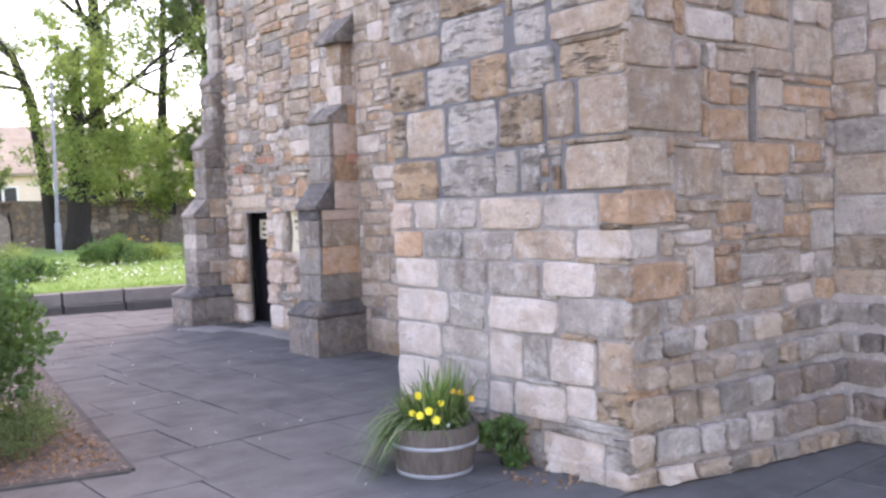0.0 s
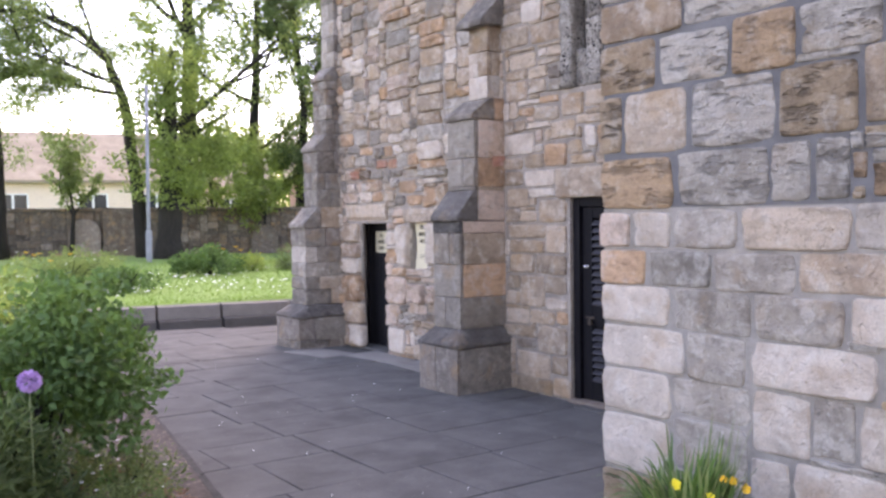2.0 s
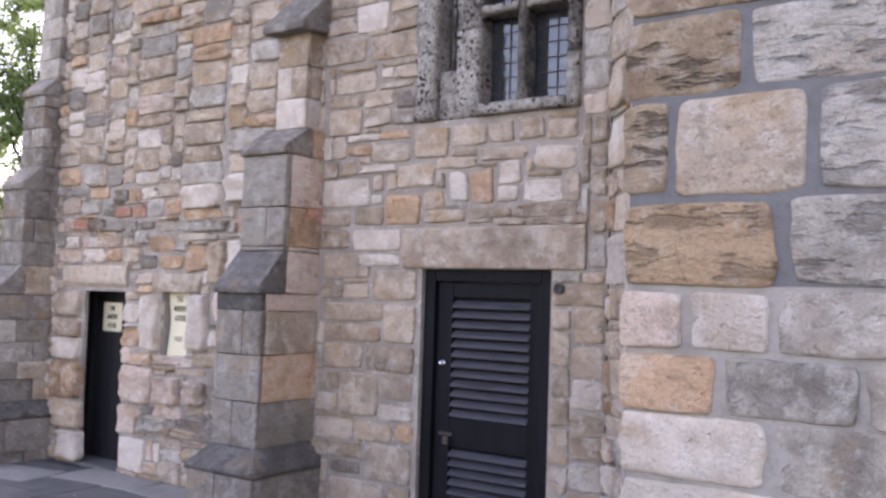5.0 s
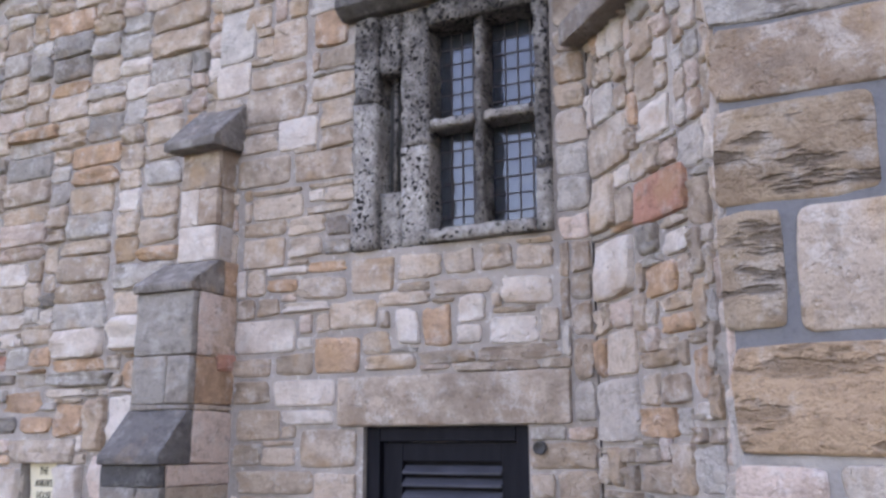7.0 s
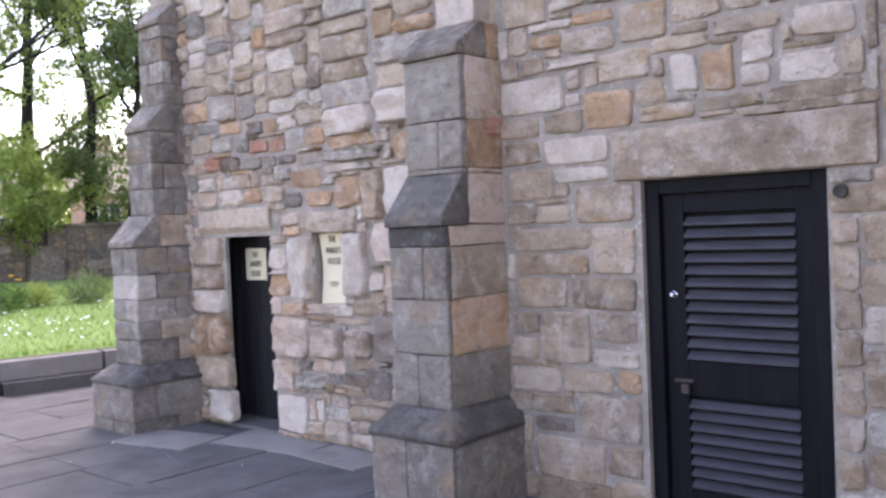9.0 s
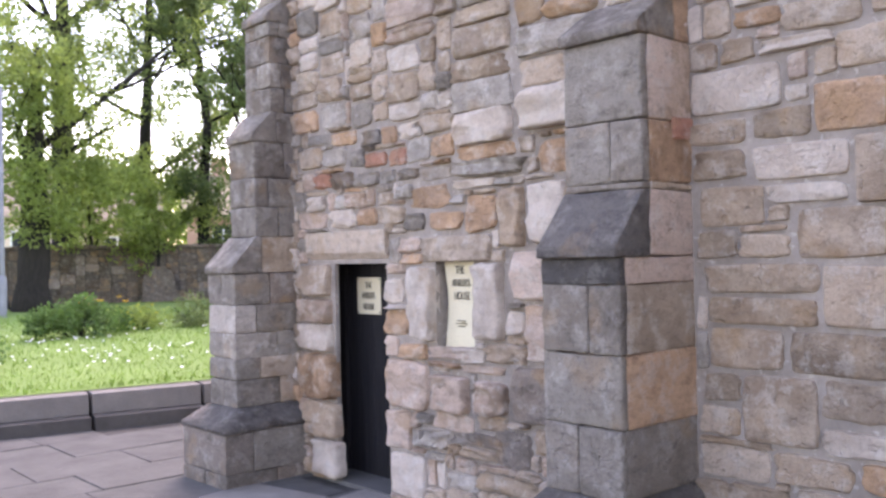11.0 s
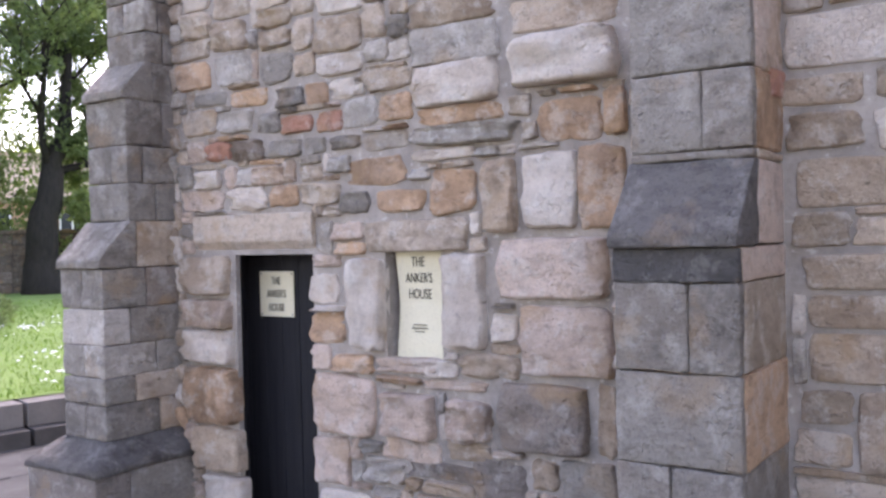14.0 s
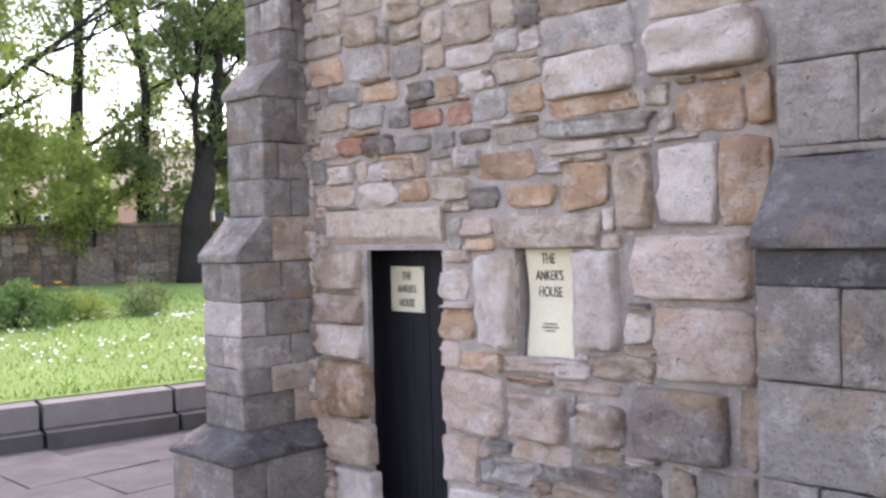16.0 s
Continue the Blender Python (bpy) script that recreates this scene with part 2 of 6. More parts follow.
M_SHRUB = leaf_mat("shrub_leaves", (0.04, 0.09, 0.03), (0.1, 0.185, 0.06), 0.35)
M_STRAP = leaf_mat("strap_leaves", (0.1, 0.15, 0.06), (0.2, 0.25, 0.115), 0.3)
M_HERB = leaf_mat("herb_leaves", (0.08, 0.13, 0.045), (0.15, 0.205, 0.08), 0.3)
M_LITTER = plain_mat("dry_leaves", (0.16, 0.09, 0.05), (0.36, 0.22, 0.13), 20, 0.8, 0.2)
M_GRASS = leaf_mat("grass_blades", (0.12, 0.215, 0.045), (0.18, 0.295, 0.075), 0.35)
M_YELLOW = plain_mat("yellow_petals", (0.75, 0.58, 0.02), (0.85, 0.7, 0.08), 20, 0.6, 0.1)
M_ORANGE = plain_mat("orange_petals", (0.82, 0.42, 0.03), (0.86, 0.52, 0.05), 20, 0.6, 0.1)
M_PURPLE = plain_mat("mauve_petals", (0.42, 0.26, 0.52), (0.52, 0.35, 0.6), 20, 0.7, 0.3)
M_WHITE = plain_mat("white_petals", (0.8, 0.8, 0.78), (0.85, 0.85, 0.83), 20, 0.7, 0.1)
M_RENDER = plain_mat("cream_render", (0.7, 0.55, 0.44), (0.76, 0.63, 0.52), 0.6, 0.9, 0.1, 10)
M_PINKBRICK = plain_mat("pink_brickwork", (0.42, 0.24, 0.18), (0.5, 0.31, 0.24), 0.8, 0.9, 0.2, 12)
M_TILE = plain_mat("clay_roof_tiles", (0.27, 0.215, 0.15), (0.38, 0.31, 0.22), 1.6, 0.85, 0.6, 9)
M_DARKGLASS = plain_mat("far_window_glass", (0.03, 0.035, 0.04), (0.05, 0.055, 0.06), 1, 0.15, 0.0)
# dark colour in place of the shade inside room, blind light and vent
M_ROOM = plain_mat("hollow_shade", (0.05, 0.047, 0.043), (0.07, 0.066, 0.06), 2, 0.9, 0.2)


def glass_mat():
    m, nt, b = base_mat("old_window_glass", 0.04)
    b.inputs["Base Color"].default_value = (0.1, 0.115, 0.135, 1)
    b.inputs["Specular IOR Level"].default_value = 1.0
    b.inputs["Transmission Weight"].default_value = 0.7
    b.inputs["IOR"].default_value = 1.65
    pos, g = place(nt)
    bump(nt, b, noise_tex(nt, pos, 7.0, 2), 0.25, 0.02)
    return m


def decayed_mat(name, pale, mid, soot, holes):
    """Honeycombed window stone: a sooty crust eaten through by cells of uneven size, the shade in them painted
    near-black.
    """
    m, nt, b = base_mat(name, 0.95)
    pos, g = place(nt)
    warp = nt.nodes.new("ShaderNodeTexNoise")
    warp.inputs["Scale"].default_value = 16.0
    warp.inputs["Detail"].default_value = 4.0
    nt.links.new(pos, warp.inputs["Vector"])
    off = nt.nodes.new("ShaderNodeVectorMath")
    off.operation = "MULTIPLY_ADD"
    nt.links.new(warp.outputs["Color"], off.inputs[0])
    off.inputs[1].default_value = (0.075, 0.075, 0.075)
    nt.links.new(pos, off.inputs[2])
    big = noise_tex(nt, off.outputs[0], 23.0, 0, 0.5, "voronoi")
    small = noise_tex(nt, off.outputs[0], 43.0, 0, 0.5, "voronoi")
    n = noise_tex(nt, pos, 5.0, 6, 0.65)
    patch = noise_tex(nt, pos, 3.1, 3, 0.6)
    fine = noise_tex(nt, pos, 26.0, 6, 0.7)
    c = mix_rgb(nt, ramp(nt, n, [(0.4, (0, 0, 0)), (0.62, (1, 1, 1))]), mid, pale)
    c = mix_rgb(nt, maths(nt, "MULTIPLY", ramp(nt, fine, [(0.46, (0, 0, 0)), (0.64, (1, 1, 1))]), 0.6), c, soot)
    depth = maths(nt, "ADD", maths(nt, "MULTIPLY", fine, 0.4), maths(nt, "MULTIPLY", patch, 0.5))
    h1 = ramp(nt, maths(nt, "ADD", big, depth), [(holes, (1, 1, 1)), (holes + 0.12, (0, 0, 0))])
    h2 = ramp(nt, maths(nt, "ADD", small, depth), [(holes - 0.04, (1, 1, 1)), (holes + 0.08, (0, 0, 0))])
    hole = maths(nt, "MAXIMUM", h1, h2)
    # cell depth shown by near-black colour: painted shade
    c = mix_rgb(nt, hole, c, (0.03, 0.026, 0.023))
    nt.links.new(c, b.inputs["Base Color"])
    bump(nt, b, maths(nt, "SUBTRACT", maths(nt, "MULTIPLY", fine, 0.8), hole), 1.0, 0.035)
    return m


M_GLASS = glass_mat()
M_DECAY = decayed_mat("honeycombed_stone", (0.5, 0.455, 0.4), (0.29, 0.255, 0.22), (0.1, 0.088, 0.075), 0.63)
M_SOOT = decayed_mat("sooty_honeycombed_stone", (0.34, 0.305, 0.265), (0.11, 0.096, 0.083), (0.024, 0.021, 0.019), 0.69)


# ---------------------------------------------------------------- mesh helpers
def mesh_from(name, bm, mat):
    me = bpy.data.meshes.new(name)
    bm.normal_update()
    bm.to_mesh(me)
    bm.free()
    for x in (mat if isinstance(mat, (list, tuple)) else [mat]):
        me.materials.append(x)
    return me


def part(name, bm, material, parent=None, label=""):
    ob = new(name, mesh_from(name, bm, material))
    if parent is not None:
        ob.parent = parent
    if label:
        ob["label"] = label
    return ob


def thing(name, where, label, category, group="", kind=""):
    e = new(name)
    e.location = where
    e.empty_display_size = 0.1
    return tagged(e, label, category, group, kind)


def box(bm, x0, x1, y0, y1, z0, z1, bevel=0.0):
    vs = [bm.verts.new((x, y, z)) for z in (z0, z1) for x, y in ((x0, y0), (x1, y0), (x1, y1), (x0, y1))]
    fs = [bm.faces.new([vs[i] for i in q]) for q in ((3, 2, 1, 0), (4, 5, 6, 7), (0, 1, 5, 4), (1, 2, 6, 5), (2, 3, 7, 6), (3, 0, 4, 7))]
    if bevel:
        es = {e for f in fs for e in f.edges}
        bmesh.ops.bevel(bm, geom=list(es), offset=bevel, segments=2, affect="EDGES", profile=0.6)
    return bm


def boxbm(*a):
    return box(bmesh.new(), *a)


def prism(bm, outline, z0, z1):
    lo = [bm.verts.new((x, y, z0)) for x, y in outline]
    hi = [bm.verts.new((x, y, z1)) for x, y in outline]
    n = len(outline)
    bm.faces.new(lo[::-1])
    bm.faces.new(hi)
    for i in range(n):
        bm.faces.new((lo[i], lo[(i + 1) % n], hi[(i + 1) % n], hi[i]))
    return bm


def slab_xz(bm, outline, y0, y1, bevel=0.0):
    """A prism from an outline in x and z, between y0 and y1."""
    a = [bm.verts.new((x, y0, z)) for x, z in outline]
    b = [bm.verts.new((x, y1, z)) for x, z in outline]
    n = len(outline)
    fs = [bm.faces.new(a), bm.faces.new(b[::-1])]
    for i in range(n):
        fs.append(bm.faces.new((a[i], b[i], b[(i + 1) % n], a[(i + 1) % n])))
    bmesh.ops.recalc_face_normals(bm, faces=fs)
    if bevel:
        bmesh.ops.bevel(bm, geom=list({e for f in fs for e in f.edges}), offset=bevel, segments=2, affect="EDGES", profile=0.6)
    return bm


def tube(bm, pts, radii, sides=7):
    rings = []
    up = Vector((0.3, 0.2, 1)).normalized()
    for i, p in enumerate(pts):
        p = Vector(p)
        d = (Vector(pts[min(i + 1, len(pts) - 1)]) - Vector(pts[max(i - 1, 0)])).normalized()
        s = d.cross(up if abs(d.dot(up)) < 0.95 else Vector((1, 0, 0))).normalized()
        t = d.cross(s)
        rings.append([bm.verts.new(p + radii[i] * (math.cos(a) * s + math.sin(a) * t)) for a in (2 * math.pi * k / sides for k in range(sides))])
    for a, b in zip(rings, rings[1:]):
        for k in range(sides):
            f = bm.faces.new((a[k], a[(k + 1) % sides], b[(k + 1) % sides], b[k]))
            f.smooth = True
    bm.faces.new(rings[0][::-1])
    bm.faces.new(rings[-1])
    return bm


def lathe(bm, profile, sides=24, centre=(0, 0, 0)):
    c = Vector(centre)
    rings = [[bm.verts.new(c + Vector((r * math.cos(a), r * math.sin(a), z))) for a in (2 * math.pi * k / sides for k in range(sides))] for r, z in profile]
    for a, b in zip(rings, rings[1:]):
        for k in range(sides):
            f = bm.faces.new((a[k], a[(k + 1) % sides], b[(k + 1) % sides], b[k]))
            f.smooth = True
    return bm


def words(name, text, size, mat, m, parent, line=1.0):
    cu = bpy.data.curves.new(name, "FONT")
    cu.body, cu.size, cu.extrude, cu.align_x, cu.align_y = text, size, 0.0015, "CENTER", "CENTER"
    cu.space_line = line
    tmp = new(name, cu)
    me = bpy.data.meshes.new_from_object(tmp.evaluated_get(bpy.context.evaluated_depsgraph_get()))
    bpy.data.objects.remove(tmp)
    me.materials.clear()
    me.materials.append(mat)
    ob = new(name, me)
    ob.parent = parent
    ob.matrix_basis = m
    return ob


# ---------------------------------------------------------------- plan (metres)
PIER_X, PIER_Y0, PIER_Y1 = 4.0, 3.44, 5.67     # near pier: face towards the path, its two corners
WALL_A, A_END = 5.91, 6.62                      # wall with the louvred door, its end at the splay
WALL_B, B_Y0, B_Y1 = 6.16, 9.0, 12.9            # wall with the small door
SOUTH_X = 6.45
LAWN_Z = 0.35


def kerb_y(x):
    return 15.98 - 0.22 * (x - 5.0)


# ---------------------------------------------------------------- the rows of stones
def stones(text):
    out = []
    for q in text.split(";"):
        w = q.split()
        if len(w) > 4:
            out.append((*[float(v) for v in w[:4]], w[4], *[float(v) for v in w[5:]]))
    return out


PIER, END, A, B, SPLAY = [], [], [], [], []
PIER += stones(
    "5.07 5.67 2.68 2.9 t; 5.24 5.67 2.38 2.67 b; 4.77 5.23 2.39 2.66 g; 4.4 4.76 2.39 2.68 o; 3.98 4.39 2.43 2.67 w; 3.52 3.96 2.43 2.65 b; 5.5 5.67 2.05 2.38 b; 5.03 5.48 2.03 2.38 p; 4.51 5.01 2.04 2.39 g; "
    "4.09 4.49 2.06 2.39 b; 3.83 4.07 2.09 2.43 t; 3.52 3.81 2.08 2.43 t; 5.13 5.67 1.73 2.02 o; 4.54 5.1 1.74 2.03 g; 4.32 4.53 1.75 2.04 g; 4.13 4.3 1.76 2.05 w; 4.05 4.12 1.85 1.97 o; 3.95 4.02 1.77 1.92 o; 3.94 4.06 1.98 2.05 d; 4.06 4.12 1.76 1.82 b; 3.52 3.93 1.76 2.04 t; 5.44 5.67 1.52 1.72 p")
PIER += stones(
    "5.15 5.42 1.52 1.72 w; 4.72 5.14 1.52 1.73 g; 4.12 4.71 1.52 1.73 b; 3.67 4.11 1.53 1.75 g; 3.52 3.66 1.56 1.74 o; 5.32 5.67 1.31 1.51 o; 4.88 5.3 1.31 1.51 g; 4.4 4.87 1.31 1.51 g; 3.85 4.39 1.33 1.52 b; "
    "3.52 3.84 1.35 1.53 w; 5.15 5.67 1.09 1.31 w; 4.64 5.14 1.08 1.31 g; 4.15 4.63 1.08 1.31 g; 3.68 4.13 1.11 1.33 w; 3.52 3.68 1.12 1.31 t; 5.06 5.67 0.84 1.08 g; 4.67 5.05 0.83 1.08 g; 3.99 4.66 0.85 1.08 g")
PIER += stones(
    "3.52 3.97 0.88 1.11 g; 5.15 5.67 0.58 0.83 g; 4.65 5.14 0.63 0.83 g; 4.32 4.64 0.53 0.84 g; 4.1 4.31 0.57 0.85 g; 3.69 4.09 0.56 0.85 g; 3.52 3.68 0.57 0.87 t; 5.15 5.67 0.25 0.57 g; 4.66 5.14 0.34 0.62 g; "
    "4.43 4.65 0.28 0.5 g; 3.95 4.42 0.3 0.53 w; 3.7 3.95 0.36 0.56 g; 4.05 4.34 2.69 2.92 w; 3.5 4.03 2.68 2.86 t; 3.64 4.16 0.02 0.25 w")
END += stones(
    "4.13 4.48 2.47 2.74 b; 4.13 4.76 2.09 2.47 t; 4.78 5.15 2.28 2.48 o; 4.92 5.41 2.06 2.28 o; 5.55 5.87 2.33 2.55 t; 4.08 4.4 1.77 2.07 t; 4.41 4.52 1.78 2.06 o; 4.56 5.07 1.7 1.99 t; 5.19 5.94 1.86 2.06 t; "
    "4.12 4.46 1.54 1.76 o; 4.09 4.31 1.34 1.53 w; 4.1 4.58 1.09 1.32 o; 4.8 5.26 0.92 1.1 t; 5.31 5.82 0.91 1.07 d; 6.25 6.45 1.14 1.55 b; 5.94 6.45 2.33 2.48 t; 4.51 4.96 2.49 2.72 b; 5 5.23 2.7 2.9 b")
END += stones(
    "5.29 6.03 2.73 2.92 g; 4.16 4.3 0.86 1.07 b; 4.33 4.77 0.86 1.05 b; 4.33 4.45 1.34 1.5 b; 6.16 6.45 0.89 1.14 d; 6.32 6.45 0.4 0.57 g; 6.15 6.45 0.11 0.33 d; 6.07 6.45 0 0.11 d; 4.14 4.31 0.06 0.5 t; "
    "")
A += stones(
    "7.75 8.05 2.61 2.82 b; 7.46 7.73 2.66 2.82 b; 7.25 7.45 2.68 2.82 b; 7.03 7.23 2.68 2.83 g; 6.81 7.02 2.66 2.8 b; 6.82 7.11 2.48 2.64 w; 7.14 7.51 2.56 2.66 b; 7.53 7.86 2.52 2.61 g; 7.86 8.18 2.41 2.58 g; "
    "8.08 8.42 2.6 2.74 g; 8.18 8.54 2.53 2.6 w; 7.59 7.75 2.3 2.52 w; 7.39 7.58 2.29 2.52 o; 7.21 7.37 2.29 2.41 w; 6.9 7.17 2.28 2.43 w; 7.97 8.29 2.16 2.38 o; 8.42 8.88 2.3 2.51 w; 8.3 8.41 2.31 2.39 w")
A += stones(
    "7.61 7.96 2.17 2.26 b; 7.25 7.59 2.19 2.27 g; 6.79 7.24 2.19 2.28 g; 8.14 8.57 1.98 2.14 w; 8.58 8.89 2.16 2.28 b; 8.59 8.88 2 2.15 b; 8.14 8.5 1.88 1.97 w; 8.09 8.35 4.19 4.43 o; 8.02 8.37 3.84 4.01 b; "
    "8.39 8.88 3.76 3.99 b; 8.3 8.61 3.55 3.76 w; 8.02 8.3 4.03 4.18 b; 8.49 8.91 3.34 3.54 b; 8.01 8.48 3.33 3.52 b; 8.39 8.78 3.12 3.27 b; 8.24 8.36 3.2 3.28 w; 8.61 8.9 3.57 3.7 g; 8.51 8.84 2.82 3.02 b")
A += stones(
    "8.24 8.51 2.86 3 b; 8.08 8.34 2.76 2.83 o; 8.65 8.81 2.64 2.82 b; 8.42 8.64 2.66 2.75 o; 8.05 8.22 2.97 3.1 d; 8.4 8.67 4.16 4.44 b; 8.68 8.89 4.42 4.59 b; 8.05 8.37 3.12 3.18 b; 8.01 8.24 3.18 3.28 b; "
    "8.51 8.84 1.79 1.98 g; 7.98 8.38 1.64 1.86 b; 8.65 8.85 1.64 1.78 b; 8.4 8.64 1.64 1.76 b; 8.27 8.82 1.49 1.63 b; 7.98 8.27 1.35 1.62 b; 8.28 8.81 1.35 1.48 b; 8.43 8.81 1.15 1.34 b; 7.98 8.42 1.15 1.34 b")
A += stones(
    "7.98 8.28 0.97 1.14 g; 7.98 8.28 0.82 0.94 w; 8.29 8.65 0.83 1.14 b; 8.65 8.83 0.99 1.13 g; 8.51 8.86 0.65 0.81 b; 8.13 8.5 0.67 0.82 b; 7.98 8.12 0.69 0.82 o; 8.42 8.72 0.53 0.65 b; 7.98 8.4 0.4 0.67 b; "
    "8.42 8.7 0.42 0.52 d; 8.21 8.71 0.15 0.4 g; 7.98 8.2 0.21 0.4 t")
B += stones(
    "12.29 12.58 2.68 2.84 o; 11.92 12.25 2.64 2.82 w; 11.63 11.89 2.64 2.79 t; 10.93 11.53 2.63 2.76 b; 10.77 10.92 2.64 2.75 w; 10.23 10.76 2.38 2.61 w; 9.66 10.22 2.39 2.62 b; 10.2 10.72 2.29 2.38 o; 10.07 10.19 2.29 2.38 w; "
    "10.14 10.8 2.18 2.28 g; 9.72 10.01 2.14 2.36 o; 9.58 9.71 2.13 2.35 o; 11.16 11.34 2.48 2.59 g; 10.77 11.1 2.5 2.62 b; 10.79 10.98 2.33 2.48 o; 11.03 11.24 2.32 2.48 g; 11.25 11.44 2.31 2.41 r; 11.45 11.72 2.31 2.43 r")
B += stones(
    "11.93 12.29 2.35 2.5 w; 12.3 12.56 2.37 2.5 b; 12.1 12.34 2.2 2.33 r; 11.84 12.09 2.19 2.31 d; 12.36 12.56 2.16 2.33 b; 12.23 12.55 1.9 2.06 b; 11.85 12.21 1.92 2.07 w; 11.61 11.83 1.93 2.05 o; 11.29 11.59 1.92 2.05 o; "
    "10.84 11.25 2 2.16 o; 10.38 10.79 2.1 2.16 w; 10.7 11.04 1.85 1.99 o; 10.41 10.67 1.84 2.06 o; 10.2 10.37 1.72 2.11 t; 9.83 10.15 1.72 2.11 w; 9.58 9.82 1.73 2.11 o; 9.69 10.3 1.39 1.71 o; 11.3 11.4 1.83 1.9 w")
B += stones(
    "11.13 11.36 1.63 1.81 b; 10.44 11.11 1.64 1.82 b; 11.3 11.53 1.34 1.55 w; 10.975 11.29 1.11 1.65 w; 10.37 10.57 1.17 1.63 w; 11.28 11.51 1.15 1.29 o; 11.37 11.52 0.99 1.14 p; 11.11 11.35 0.99 1.1 o; 10.55 11.09 1.01 1.13 p; "
    "10.19 10.53 1.02 1.15 b; 10.19 10.33 1.19 1.34 w; 9.69 10.16 1.06 1.38 t; 11.06 11.52 0.64 0.98 b; 10.68 11.03 0.67 0.92 b; 10.38 10.63 0.68 0.91 p; 9.81 10.31 0.67 1.01 d; 10.66 11.05 0.54 0.65 p; 10.37 10.64 0.5 0.67 p")
B += stones(
    "11.24 11.5 0.36 0.62 b; 11.14 11.48 0.11 0.36 w; 12.17 12.59 1.37 1.63 b; 12.19 12.57 1.19 1.33 o; 12.16 12.58 0.96 1.18 w; 12.13 12.6 0.59 0.95 o; 12.13 12.5 0.32 0.59 b; 12.07 12.43 0.05 0.31 w; 9.69 9.79 0.8 1.01 t; "
    "10.17 10.34 0.39 0.62 b; 9.96 10.13 0.42 0.66 g; 9.72 9.94 0.46 0.67 d")
SPLAY += stones(
    "0.77 1.17 3.09 3.36 b; 0.91 1.17 2.80 3.09 b; 0.30 0.73 2.74 2.96 r; 0.77 1.17 2.45 2.75 w; 0.41 0.69 2.40 2.55 o; 0.14 0.26 2.64 2.85 b; 0.78 1.17 1.77 2.08 g; 0.47 0.74 1.79 1.93 o; 0.19 0.32 1.85 1.94 w; 0.43 0.74 2.09 2.17 t; 0.30 0.54 2.22 2.31 o; "
    "1.06 1.17 1.57 1.73 t; 0.51 0.79 1.55 1.69 t; 0.14 0.36 1.57 1.77 g; 0.33 0.67 1.42 1.55 t; 0.78 1.17 1.36 1.52 b; 0.79 1.08 1.15 1.36 b; 0.36 0.70 1.20 1.37 b; 0.55 0.71 2.59 2.75 g; 0.30 0.50 2.56 2.67 w; 0.41 0.68 3.12 3.31 w; 0.16 0.37 2.90 3.10 g")

SEEN_B, SEEN_END = [], []
SEEN_B += stones(
    "12.29 12.61 2.66 2.84 o; 11.94 12.26 2.66 2.85 g; 11.61 11.88 2.62 2.81 k; 11.44 11.60 2.63 2.78 b; 11.08 11.44 2.61 2.74 w; 10.77 11.08 2.48 2.61 b; 11.14 11.34 2.48 2.60 w; 10.23 10.77 2.37 2.59 w 1.3; 10.22 10.73 2.28 2.38 o; 11.34 11.51 2.47 2.60 o; 11.52 11.76 2.47 2.60 k; 11.80 12.12 2.51 2.62 o; 12.15 12.45 2.54 2.64 k; 12.25 12.57 2.37 2.53 b; 11.93 12.25 2.36 2.50 g; 11.72 11.90 2.34 2.47 k; 11.45 11.71 2.32 2.44 r; 11.25 11.44 2.30 2.44 r")
SEEN_B += stones(
    "11.01 11.24 2.31 2.48 g; 10.78 10.99 2.33 2.48 o; 10.14 10.79 2.17 2.28 g 1.4; 10.39 10.78 2.10 2.17 w; 11.12 11.35 2.20 2.29 k; 10.80 11.11 2.18 2.28 g; 12.35 12.53 2.21 2.35 p; 12.11 12.34 2.21 2.33 r; 11.83 12.10 2.19 2.32 d; 11.54 11.82 2.19 2.30 k; 11.37 11.52 2.19 2.30 k; 11.20 11.35 2.08 2.18 g; 10.81 11.24 2.00 2.16 o; 10.67 10.80 2.01 2.08 g; 10.39 10.67 1.83 2.07 o; 12.21 12.60 1.91 2.05 p; 11.83 12.18 1.90 2.05 w; 11.59 11.82 1.90 2.05 o")
SEEN_B += stones(
    "11.28 11.57 1.91 2.05 t; 11.06 11.28 1.85 1.99 k; 10.70 11.03 1.85 1.98 o; 11.26 11.39 1.84 1.91 w; 11.12 11.35 1.71 1.82 p; 11.11 11.33 1.63 1.71 o; 11.29 11.53 1.36 1.55 w; 11.26 11.52 1.14 1.32 o; 11.36 11.52 0.99 1.14 p; 11.08 11.35 0.99 1.10 o; 11.05 11.51 0.64 0.98 p 1.2; 11.24 11.50 0.35 0.63 p; 11.10 11.49 0.03 0.35 w; 10.52 10.74 1.00 1.10 w; 10.16 10.51 1.02 1.15 b; 10.75 11.05 0.95 1.00 o; 10.34 10.75 0.94 1.00 p; 10.66 11.03 0.67 0.92 p 1.5")
